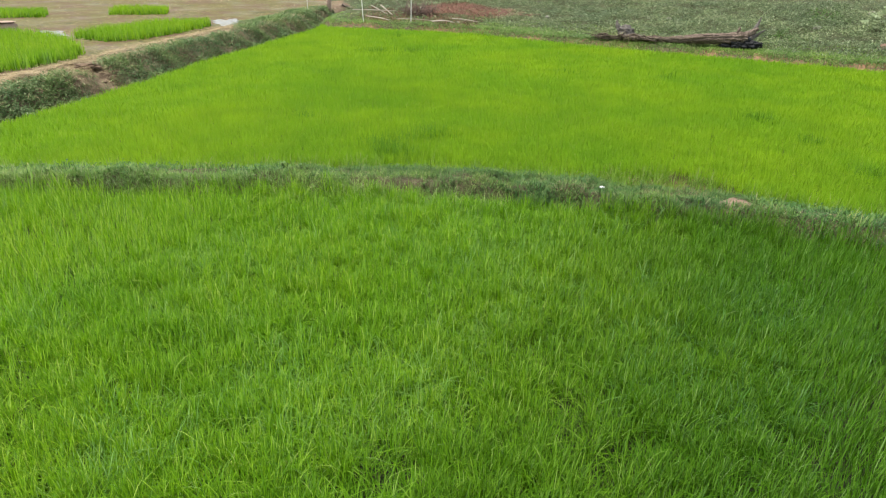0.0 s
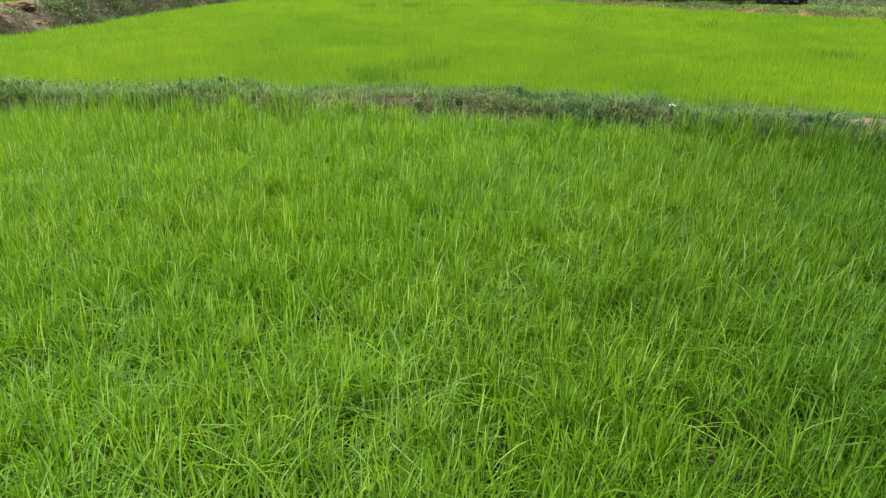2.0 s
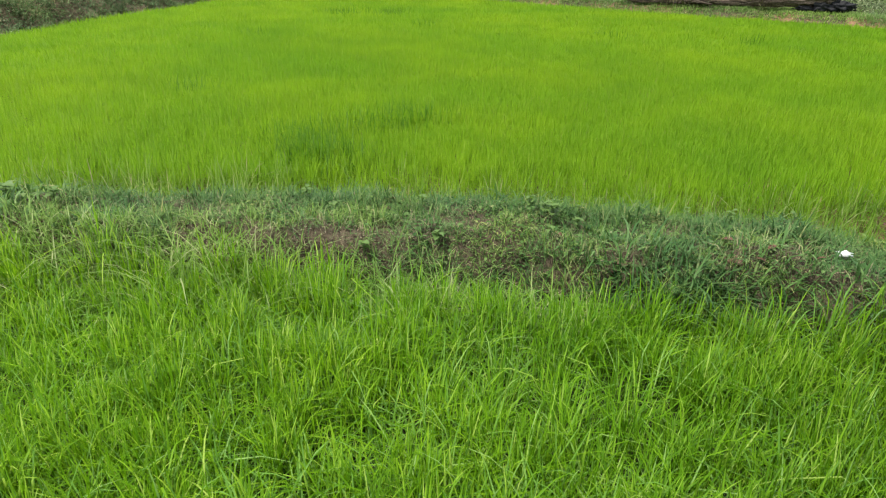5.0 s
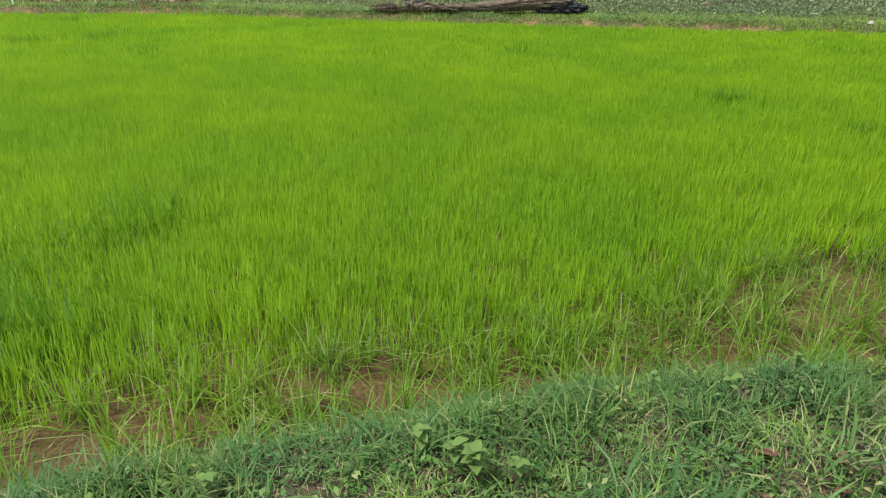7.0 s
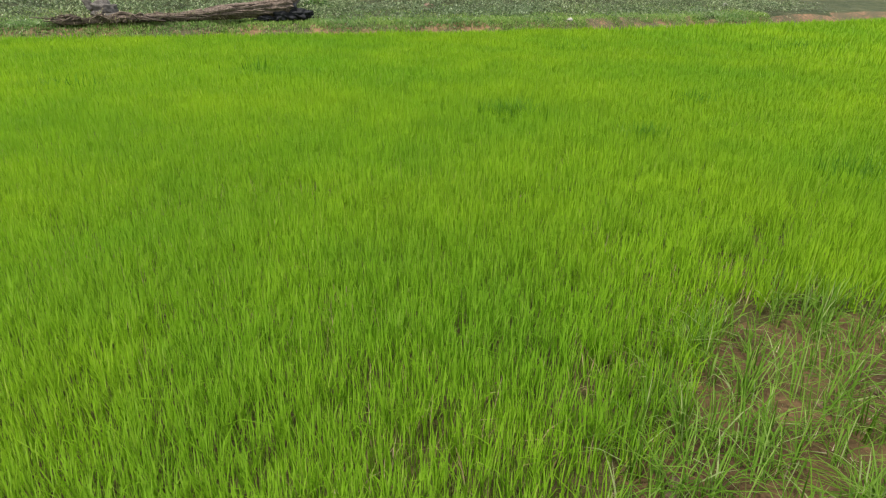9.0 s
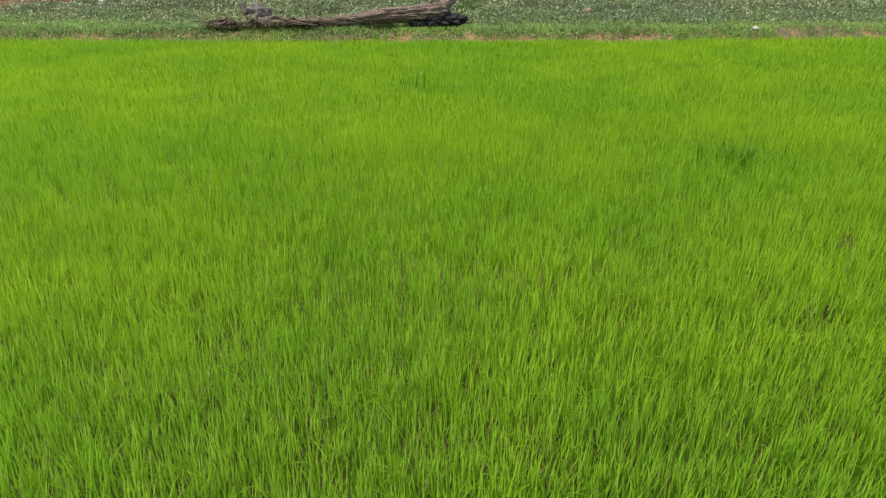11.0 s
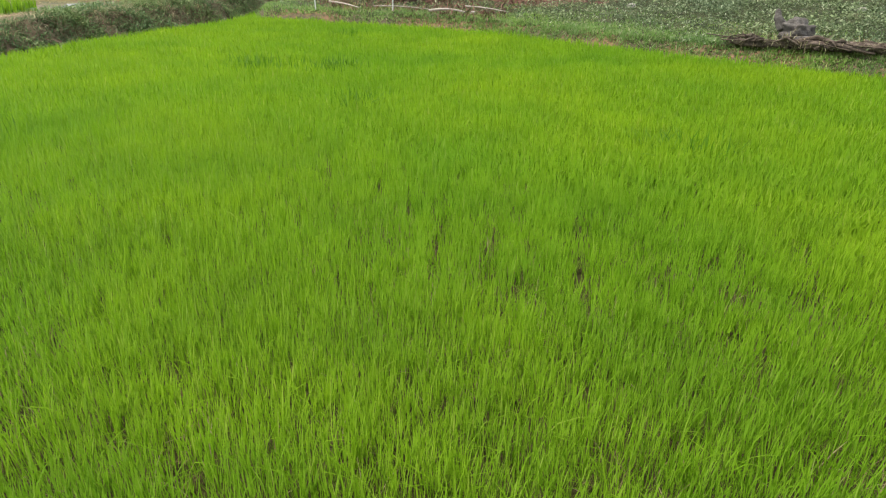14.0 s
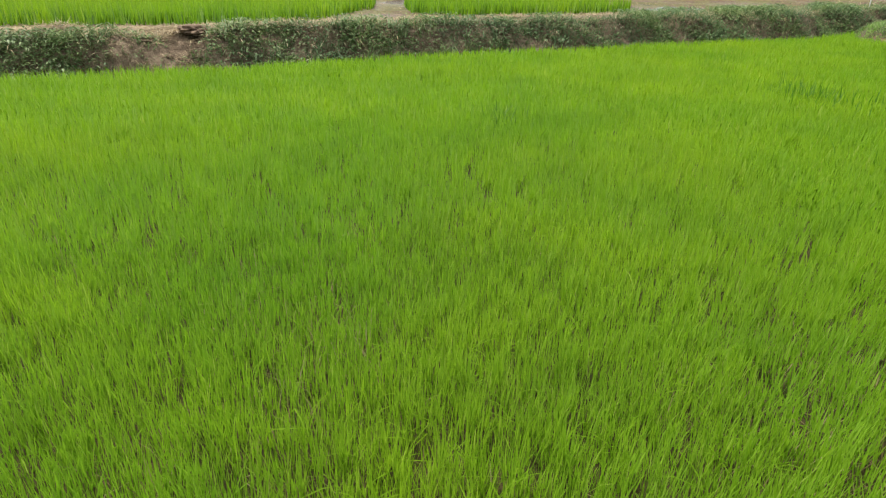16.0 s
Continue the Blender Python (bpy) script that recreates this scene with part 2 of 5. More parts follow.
gx = spaced((-2000, -200, 300), (-200, -60, 20), (-60, -26, 2.0), (-26, -13, 0.36), (-13, -6.5, 0.1), (-6.5, -2, 0.16), (-2, 5.5, 0.065), (5.5, 6, 0.1), (6, 12, 0.2), (12, 40, 1.0), (40, 200, 20), (200, 2000, 300))
gy = spaced((-2000, -200, 300), (-200, -20, 20), (-20, 0, 0.7), (0, 6, 0.18), (6, 10.5, 0.06), (10.5, 12.6, 0.1), (12.6, 21, 0.3), (21, 27, 0.16), (27, 42, 0.35), (42, 80, 4), (80, 240, 20), (240, 2000, 300))
GX, GY = np.meshgrid(gx, gy)
GZ = height(GX, GY)


def from_arrays(name, verts, loops, starts, mats, mat_index=None, smooth_faces=True, normals=None):
    me = bpy.data.meshes.new(name)
    me.vertices.add(len(verts))
    me.vertices.foreach_set("co", np.asarray(verts, np.float32).ravel())
    me.loops.add(len(loops))
    me.loops.foreach_set("vertex_index", np.asarray(loops, np.int32))
    me.polygons.add(len(starts))
    me.polygons.foreach_set("loop_start", np.asarray(starts, np.int32))
    for m in mats:
        me.materials.append(m)
    if mat_index is not None:
        me.polygons.foreach_set("material_index", np.asarray(mat_index, np.int32))
    me.polygons.foreach_set("use_smooth", np.full(len(starts), smooth_faces))
    me.update(calc_edges=True)
    if normals is not None:
        at = me.attributes.new("custom_normal", "FLOAT_VECTOR", "POINT")
        at.data.foreach_set("vector", np.asarray(normals, np.float32).ravel())
    return me


nx, ny = len(gx), len(gy)
idx = np.arange(nx * ny).reshape(ny, nx)
quads = np.stack([idx[:-1, :-1], idx[:-1, 1:], idx[1:, 1:], idx[1:, :-1]], -1).reshape(-1, 4)
cx, cy = (GX[:-1, :-1] + GX[1:, 1:]).ravel() / 2, (GY[:-1, :-1] + GY[1:, 1:]).ravel() / 2
wob = (fbm(cx * 2.2, cy * 2.2, 21) - 0.5)
sl, sf, db = left_toe(cy) - cx, cy - far_toe(cx), np.abs(cy - bund_mid(cx))
kind = np.zeros(len(cx), np.int32)
kind[(cy > rice_start(cx) + 0.1 + wob * 0.3) | (cy < bund_mid(cx))] = 6
kind[(cy > rice_start(cx) + 0.1 + wob * 0.3)] = 10
kind[db + wob * 0.3 < 0.55] = 1
kind[(sl > 0.0) & (sl < 1.9 + wob)] = 3
kind[(sl > 0.9 + wob * 0.8) & (sl < 1.9 + wob)] = 9
kind[(sl >= 1.9 + wob)] = 4
kind[(sf > 0)] = 2
kind[(sf > -0.1) & (sf < 0.5)] = 7
kind[(((cx + 6.1) / 2.6) ** 2 + ((cy - 28.4) / 1.3) ** 2 + wob * 1.5 < 1)] = 8
kind[(np.abs(cx) > 45) | (cy > 48) | (cy < -12)] = 5
ground = new("ground", from_arrays("ground", np.stack([GX, GY, GZ], -1).reshape(-1, 3), quads.ravel(), np.arange(len(quads)) * 4,
                                   [MUD, BUND, BANK, REDCUT, PADDY, MEADOW, WETSHADEMUD, DRYEARTH, REDEARTH, CREST, FIELDMUD], kind))
tagged(ground, "brown field mud, earth bunds and a weedy rising bank", "ground", kind="structure")

# ---------------------------------------------------------------- blades
rng = np.random.default_rng(7)


def scatter(x0, x1, y0, y1, per_m2, keep=None):
    n = int((x1 - x0) * (y1 - y0) * per_m2)
    x, y = rng.uniform(x0, x1, n), rng.uniform(y0, y1, n)
    if keep is not None:
        k = keep(x, y)
        k = k if k.dtype == bool else rng.random(n) < k
        x, y = x[k], y[k]
    return x, y


def blades(x, y, z, length, width, lean, droop, seg=2, az=None, fair=None):
    """Verts, faces and normals of tapered, bending blades with their feet at x, y, z. fair: how far the normals turn upwards, as a canopy's do."""
    n = len(x)
    az = rng.uniform(0, 2 * np.pi, n) if az is None else az
    dx, dy = np.cos(az), np.sin(az)
    rows = {1: [(0, 1.0), (1, 0)], 2: [(0, 0.7), (0.55, 1.0), (1, 0)], 3: [(0, 0.6), (0.42, 1.0), (0.75, 0.75), (1, 0)]}[seg]
    pts, norms = [], []
    for t, w in rows:
        out = length * (np.sin(lean) * t + droop * t ** 2.2)
        up = length * (np.cos(lean) * t - 0.75 * droop * t ** 2.6)
        c = np.stack([x + dx * out, y + dy * out, z + up], -1)
        run, rise = np.sin(lean) + 2.2 * droop * t ** 1.2, np.cos(lean) - 1.95 * droop * t ** 1.6
        g = np.stack([-dx * rise, -dy * rise, run], -1) / np.hypot(run, rise)[:, None]
        g = np.stack([-dx * 0.5, -dy * 0.5, np.ones(n)], -1) if fair is None else g * (1 - fair) + np.array([0, 0, fair])
        g = g / np.linalg.norm(g, axis=1)[:, None]
        if w == 0:
            pts.append(c[:, None])
            norms.append(g[:, None])
        else:
            s = np.stack([-dy, dx, np.zeros(n)], -1) * (width * w / 2)[:, None]
            pts += [(c - s)[:, None], (c + s)[:, None]]
            norms += [g[:, None], g[:, None]]
    faces = {1: [(0, 2, 1)], 2: [(0, 2, 3, 1), (2, 4, 3)], 3: [(0, 2, 3, 1), (2, 4, 5, 3), (4, 6, 5)]}[seg]
    return np.concatenate(pts, 1), faces, np.concatenate(norms, 1)


def blade_mesh(name, sets, mat):
    verts, loops, sizes, norms, base = [], [], [], [], 0
    for v, faces, tilt in sets:
        norms.append(tilt.reshape(-1, 3))
        n, k = v.shape[:2]
        verts.append(v.reshape(-1, 3))
        pattern = np.concatenate([np.array(f) for f in faces])
        loops.append((np.arange(n)[:, None] * k + pattern[None] + base).ravel())
        sizes.append(np.tile([len(f) for f in faces], n))
        base += n * k
    sizes = np.concatenate(sizes)
    starts = np.concatenate([[0], np.cumsum(sizes)[:-1]])
    return from_arrays(name, np.concatenate(verts), np.concatenate(loops), starts, [mat], normals=np.concatenate(norms))


def rice(x, y, tall, wide, seg, lean=0.22, droop=0.12, spread=0.16):
    n = len(x)
    vigour = 0.85 + 0.3 * fbm(x * 0.9, y * 0.9, 31)
    L = tall * vigour * rng.uniform(1 - spread, 1 + spread * 0.6, n)
    return blades(x, y, height(x, y) - 0.01, L, wide * rng.uniform(0.75, 1.25, n), np.abs(rng.normal(0, lean, n)), droop * rng.uniform(0, 2.2, n) ** 1.5, seg)


def rice_plants(cx, cy, per, tall, wide, seg, gap, lean, droop, low, fair, spread=0.15):
    """Plants of so many leaves each, that part outwards from the stem at heights up to low of the whole."""
    ox, oy = rng.normal(0, gap, len(cx) * per), rng.normal(0, gap, len(cx) * per)
    x, y = np.repeat(cx, per) + ox, np.repeat(cy, per) + oy
    n = len(x)
    own = np.repeat(rng.uniform(0.86, 1.08, len(cx)), per)
    top = tall * own * (0.85 + 0.3 * fbm(x * 0.9, y * 0.9, 31)) * rng.uniform(1 - spread, 1 + spread * 0.5, n)
    foot = top * low * rng.uniform(0, 1, n) ** 0.7
    return blades(x, y, height(x, y) - 0.01 + foot, (top - foot) * rng.uniform(0.95, 1.15, n), wide * rng.uniform(0.7, 1.3, n), np.abs(rng.normal(0, lean, n)) + 0.03,
                  droop * rng.uniform(0, 2.2, n) ** 1.6, seg, np.arctan2(oy, ox) + rng.normal(0, 0.9, n), fair)


def in_field_one(x, y):
    e = (fbm(x * 1.5, y * 1.5, 41) - 0.5) * np.interp(x, [-1.0, 0.3], [0.35, 0.15])
    return (y < bund_mid(x) - np.interp(x, [-1.5, -0.4, 0.3, 1.2, 2.2, 2.8], [0.46, 0.48, 0.58, 0.64, 0.62, 0.46]) + e) & (x > left_toe(y) + 0.05)


def in_field_two(x, y):
    e = (fbm(x * 1.8, y * 1.8, 42) - 0.5) * 0.5
    return (y > rice_start(x) + e) & (y < far_toe(x) + 0.05) & (x > left_toe(y) + 0.02)



# bare and thin spots of the far field: x, y, radius
THIN = [(-1.9, 13.02, 0.2), (-1.28, 12.8, 0.17), (-1.5, 13.29, 0.1), (-2.36, 11.78, 0.1), (-0.9, 12.4, 0.12), (-0.81, 12.86, 0.1), (0.38, 9.5, 0.12), (1.74, 10.19, 0.12), (2.45, 10.4, 0.1),
        (-0.4, 12.99, 0.13), (1.6, 14.08, 0.14), (1.59, 13.29, 0.14), (1.83, 13.15, 0.15), (2.12, 13.0, 0.14), (2.59, 12.93, 0.14), (1.21, 13.24, 0.1), (1.25, 12.93, 0.12), (0.67, 12.44, 0.13),
        (0.21, 12.64, 0.13), (0.95, 13.7, 0.12), (-0.14, 14.95, 0.13), (-0.41, 14.75, 0.12), (-0.07, 15.11, 0.12)]


def fullness(x, y):
    """How closely the young rice stands, 0 to 1."""
    f = 0.8 + 0.45 * (fbm(x * 2.6, y * 2.6, 51) - 0.5)
    for a, b, r in THIN:
        f = f - 0.5 * np.exp(-((x - a) ** 2 + (y - b) ** 2) / r ** 2)
    return np.clip(f * (0.3 + 0.7 * smooth(0.0, np.interp(x, [1.4, 2.4], [0.5, 0.85]), y - rice_start(x))), 0.05, 1)


def clumped(x, y, n, gap=0.018):
    """n blades to a plant, their feet close together."""
    x, y = np.repeat(x, n), np.repeat(y, n)
    return x + rng.normal(0, gap, len(x)), y + rng.normal(0, gap, len(y))


LODGED = [(1.95, 6.45, 0.45), (1.5, 6.75, 0.3), (2.3, 6.25, 0.35), (-0.5, 5.75, 0.35), (2.3, 5.45, 0.3), (2.1, 4.3, 0.35), (2.15, 4.95, 0.4), (0.7, 3.2, 0.45), (-1.1, 4.15, 0.35), (1.4, 3.8, 0.35), (4.7, 6.4, 0.5)]


def lodged(x, y):
    """Where paler, longer grass has come up among the tall rice."""
    g = sum(np.exp(-((x - a) ** 2 + (y - b) ** 2) / r ** 2) for a, b, r in LODGED)
    return np.clip(0.4 * smooth(0.55, 0.68, fbm(x * 0.75, y * 0.75, 45, 2)) + g * (0.4 + 0.8 * fbm(x * 4, y * 4, 47)), 0, 1)


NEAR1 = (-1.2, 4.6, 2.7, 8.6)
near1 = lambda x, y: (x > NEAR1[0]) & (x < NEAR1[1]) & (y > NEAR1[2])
sets = []
x, y = scatter(*NEAR1, 165, lambda x, y: in_field_one(x, y) * (0.45 + 0.55 * smooth(0.3, 0.5, fbm(x * 6, y * 6, 46))))
sets.append(rice_plants(x, y, 12, 0.295, 0.0048, 3, 0.03, 0.26, 0.5, 0.5, 0.4))
sets.append(rice_plants(x, y, 17, 0.275, 0.0043, 2, 0.03, 0.17, 0.12, 0.6, 0.5))
x, y = scatter(*NEAR1, 1300, in_field_one)
sets.append(rice(x, y, 0.19, 0.0075, 1, 0.3, 0.05))
x, y = scatter(-7.2, 7.0, 1.5, 9.0, 330, lambda x, y: in_field_one(x, y) & ~near1(x, y))
sets.append(rice_plants(x, y, 9, 0.285, 0.0078, 1, 0.035, 0.25, 0.1, 0.5, 0.55))
x, y = scatter(-7, 24, -14, 9.2, 125, lambda x, y: in_field_one(x, y) & ((x > 7.0) | (y < 1.5)))
sets.append(rice(x, y, 0.3, 0.1, 1, 0.55, 0.1))
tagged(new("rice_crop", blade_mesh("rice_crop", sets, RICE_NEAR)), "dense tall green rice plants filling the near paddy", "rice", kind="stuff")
x, y = scatter(*NEAR1, 150, lambda x, y: in_field_one(x, y) * lodged(x, y))
sets = [rice_plants(x, y, 13, 0.29, 0.0048, 3, 0.04, 0.4, 0.7, 0.45, 0.4, 0.3)]
x, y = scatter(-6, 7, 2, 9, 60, lambda x, y: in_field_one(x, y) * lodged(x, y) * ~near1(x, y))
sets.append(rice_plants(x, y, 8, 0.28, 0.006, 2, 0.04, 0.4, 0.6, 0.4, 0.6, 0.3))
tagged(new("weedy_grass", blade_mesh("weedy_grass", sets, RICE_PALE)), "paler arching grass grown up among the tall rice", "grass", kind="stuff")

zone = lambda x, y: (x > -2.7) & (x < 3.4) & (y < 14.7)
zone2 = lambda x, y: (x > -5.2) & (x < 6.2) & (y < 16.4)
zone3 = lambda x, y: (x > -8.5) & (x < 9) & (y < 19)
sets = []
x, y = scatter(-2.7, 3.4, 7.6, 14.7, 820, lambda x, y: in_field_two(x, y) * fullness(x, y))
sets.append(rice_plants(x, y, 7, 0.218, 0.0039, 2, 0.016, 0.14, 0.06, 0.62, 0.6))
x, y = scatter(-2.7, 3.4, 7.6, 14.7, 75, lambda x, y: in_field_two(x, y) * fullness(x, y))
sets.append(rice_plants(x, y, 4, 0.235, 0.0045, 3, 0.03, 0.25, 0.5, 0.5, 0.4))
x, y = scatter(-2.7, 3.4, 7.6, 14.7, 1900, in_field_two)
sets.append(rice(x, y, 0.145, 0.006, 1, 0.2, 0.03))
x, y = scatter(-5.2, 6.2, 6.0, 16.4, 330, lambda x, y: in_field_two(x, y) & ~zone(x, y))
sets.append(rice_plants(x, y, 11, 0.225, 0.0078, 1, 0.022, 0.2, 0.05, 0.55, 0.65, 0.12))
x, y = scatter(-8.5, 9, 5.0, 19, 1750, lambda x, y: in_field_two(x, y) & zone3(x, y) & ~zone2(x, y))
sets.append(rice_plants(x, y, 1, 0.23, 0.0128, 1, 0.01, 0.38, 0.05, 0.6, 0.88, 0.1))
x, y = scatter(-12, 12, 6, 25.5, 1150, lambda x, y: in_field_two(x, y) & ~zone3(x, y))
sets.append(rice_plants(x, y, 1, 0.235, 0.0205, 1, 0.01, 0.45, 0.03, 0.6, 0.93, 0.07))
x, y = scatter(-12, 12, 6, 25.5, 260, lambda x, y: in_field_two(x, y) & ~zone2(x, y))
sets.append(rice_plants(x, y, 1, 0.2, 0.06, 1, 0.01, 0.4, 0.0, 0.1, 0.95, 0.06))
x, y = scatter(12, 34, 9, 25, 330, lambda x, y: in_field_two(x, y))
sets.append(rice(x, y, 0.25, 0.05, 1, 0.4, 0.03))
tagged(new("rice_crop", blade_mesh("rice_crop", sets, RICE_FAR)), "dense bright green young rice filling the far paddy", "rice", kind="stuff")

# withered lower leaves among the stems, most of them where the crop is thin
bare = lambda x, y: sum(np.exp(-((x - a) ** 2 + (y - b) ** 2) / (1.6 * r) ** 2) for a, b, r in THIN)
x, y = scatter(-2.9, 4.2, 7.6, 15.4, 420, lambda x, y: in_field_two(x, y) * np.clip(0.5 * smooth(0.4, 0.62, fbm(x * 1.3, y * 1.3, 55)) + bare(x, y), 0, 1))
WITHERED = leaf_material("withered_leaf", [(0.0, (0.1, 0.075, 0.03)), (0.6, (0.2, 0.165, 0.07)), (1.0, (0.33, 0.28, 0.15))], ((0.9, 0.9, 0.9), (1.1, 1.1, 1.1)), 2.0, 0.3, 0.7)
tagged(new("withered_leaves", blade_mesh("withered_leaves", [rice(x, y, 0.17, 0.0045, 2, 0.4, 0.25)], WITHERED)), "withered brown lower leaves among the rice stems", "rice", kind="stuff")

# thin, leaning plants on the mud between bund and rice
edge = lambda x, y: (y > bund_mid(x) + 0.5) & (y < rice_start(x) + 0.15) & (x > left_toe(y))
ex, ey = scatter(-6, 7, 5.5, 10.6, 74, lambda x, y: edge(x, y) * np.interp(x, [-1.5, -0.8, 0.5, 0.8, 2.7, 3.6], [1.0, 0.5, 0.5, 1.0, 1.0, 0.65]))
apart = (ex > 0.7) & (ex < 4.4)          # the stretch where plants stand singly
x, y = ex[~apart], ey[~apart]
sets = [rice(*clumped(x, y, 22, 0.02), 0.3, 0.0055, 3, 0.16, 0.42, 0.3)]
x, y = scatter(-6, 7, 5.5, 10.6, 40, edge)
sets.append(rice(*clumped(x, y, 3, 0.02), 0.2, 0.0055, 2, 0.3, 0.3))
RICE_THIN = leaf_material("rice_leaf_thin", [(0.0, (0.085, 0.185, 0.012)), (0.5, (0.13, 0.25, 0.02)), (0.84, (0.17, 0.285, 0.04)), (0.95, (0.28, 0.35, 0.12)), (1.0, (0.36, 0.33, 0.17))], ((0.9, 0.92, 1.0), (1.1, 1.05, 1.0)), 1.5)
tagged(new("rice_crop", blade_mesh("rice_crop", sets, RICE_THIN)), "sparse drooping rice plants along the muddy field edge", "rice", kind="stuff")

PLANTS = []
for k in range(10):
    n = 15
    v = blades(rng.normal(0, 0.018, n), rng.normal(0, 0.018, n), np.full(n, -0.01), 0.33 * rng.uniform(0.7, 1.2, n), 0.0062 * rng.uniform(0.75, 1.25, n),
               np.abs(rng.normal(0, 0.16, n)), 0.42 * rng.uniform(0, 2.2, n) ** 1.5, 3)
    PLANTS.append(blade_mesh("rice_plant", [v], RICE_THIN))
for k, (x0, y0) in enumerate(zip(ex[apart], ey[apart])):
    ob = new("rice_plant", PLANTS[k % 10])
    ob.location = (x0, y0, float(height(np.array([x0]), np.array([y0]))[0]))
    ob.rotation_euler, ob.scale = (0, 0, k * 2.4), (0.85 + 0.05 * (k * 7 % 7),) * 3
    tagged(ob, "single rice plant with pale drooping leaves on brown mud", "rice plant", "rice plants at the field edge")

# darker, taller tufts standing out of the young rice
TUFTS = [(4.8, 14.5, 0.3, 120), (7.2, 14.15, 0.26, 60), (5.5, 13.2, 0.24, 50), (8.8, 18.8, 0.4, 40), (13.8, 17.7, 0.45, 60), (-4.65, 19.5, 0.4, 110), (-5.5, 19.0, 0.6, 90), (-6.6, 22.6, 0.3, 40), (6.1, 11.5, 0.3, 70),
         (-3.1, 17.9, 0.35, 40), (-5.0, 15.0, 0.3, 22), (-3.0, 11.05, 0.25, 40), (-0.4, 10.95, 0.35, 110), (-0.62, 9.62, 0.35, 240), (-0.95, 10.0, 0.4, 180), (-0.6, 10.55, 0.35, 120), (0.43, 17.9, 0.4, 40), (2.9, 18.4, 0.4, 30)]
for x0, y0, r, n in TUFTS:
    x, y = rng.normal(x0, r * 0.5, n * 2), rng.normal(y0, r * 0.4, n * 2)
    far = 0.007 + 0.0011 * max(0, y0 - 10.5)
    v = rice(x, y, 0.33, far, 2, 0.25, 0.2)
    tagged(new("weed_tuft", blade_mesh("weed_tuft", [v], RICE_DARK)), "darker green tuft standing taller than the rice around it", "grass tuft", "tufts in the rice", "stuff")

# ---------------------------------------------------------------- weeds and grass on the bund between the fields
def on_bund(x, y, half=0.62):
    return (bund_mid(x) - y < half) & (y - bund_mid(x) < half - np.interp(x, [0.3, 1.2, 2.2, 3.1], [0.18, 0.06, 0.13, 0.28])) & (x > left_toe(y) - 0.4)


# trodden patches of the crest: x, y, radius
BARE = [(0.25, 7.88, 0.25), (0.5, 8.02, 0.2), (0.68, 8.14, 0.12), (1.5, 8.3, 0.1), (1.78, 8.3, 0.07), (2.22, 8.45, 0.09), (2.5, 8.5, 0.14), (2.9, 8.65, 0.16)]


def bund_cover(x, y):
    """Grass cover of the bund, with trodden bare patches along its crest."""
    c = 0.34 + smooth(0.3, 0.54, fbm(x * 2.1, y * 2.1, 61) + 0.28 * smooth(0.1, 0.5, y - bund_mid(x)) + 0.25 * np.maximum(smooth(1.6, 2.4, x), 1 - smooth(-0.9, 0.1, x)) * smooth(-0.1, 0.35, bund_mid(x) - y))
    for a, b, r in BARE:
        c = c - 0.95 * np.exp(-((x - a) ** 2 + ((y - b) * 1.4) ** 2) / r ** 2)
    c = c * (1 - 0.85 * smooth(0.2, 0.32, bund_mid(x) - y) * (1 - smooth(0.4, 0.9, x)))
    return np.where(on_bund(x, y), np.clip(c, 0.04, 1), 0)


def turf(x, y, tall, wide, seg, lean, droop, lift=0.0, fair=0.5):
    n = len(x)
    return blades(x, y, height(x, y) - 0.006 + lift, tall * (0.6 + 0.8 * fbm(x * 3.2, y * 3.2, 63)) * rng.uniform(0.5, 1.25, n), wide * rng.uniform(0.7, 1.3, n), np.abs(rng.normal(0, lean, n)), droop * rng.uniform(0.2, 1.8, n), seg, None, fair)


sets = []
x, y = scatter(-1.0, 4.4, 6.9, 9.7, 900, bund_cover)
sets.append(turf(*clumped(x, y, 6, 0.022), 0.08, 0.0036, 2, 0.8, 0.45, 0.0, 0.6))
x, y = scatter(-1.0, 4.4, 6.9, 9.7, 420, lambda x, y: bund_cover(x, y) * (y > bund_mid(x) + 0.02))
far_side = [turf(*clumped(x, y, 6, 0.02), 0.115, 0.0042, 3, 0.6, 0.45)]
x, y = scatter(-8, 10, 4.0, 9.9, 1000, lambda x, y: bund_cover(x, y) * ((x < -1.0) | (x > 4.4)))
sets.append(turf(x, y, 0.11, 0.011, 2, 0.7, 0.35))
x, y = scatter(1.4, 10, 7.4, 9.2, 520, lambda x, y: (bund_mid(x) - y > 0.14) & (bund_mid(x) - y < 0.66))
sets.append(turf(x, y, 0.16, 0.0085, 2, 0.5, 0.4))
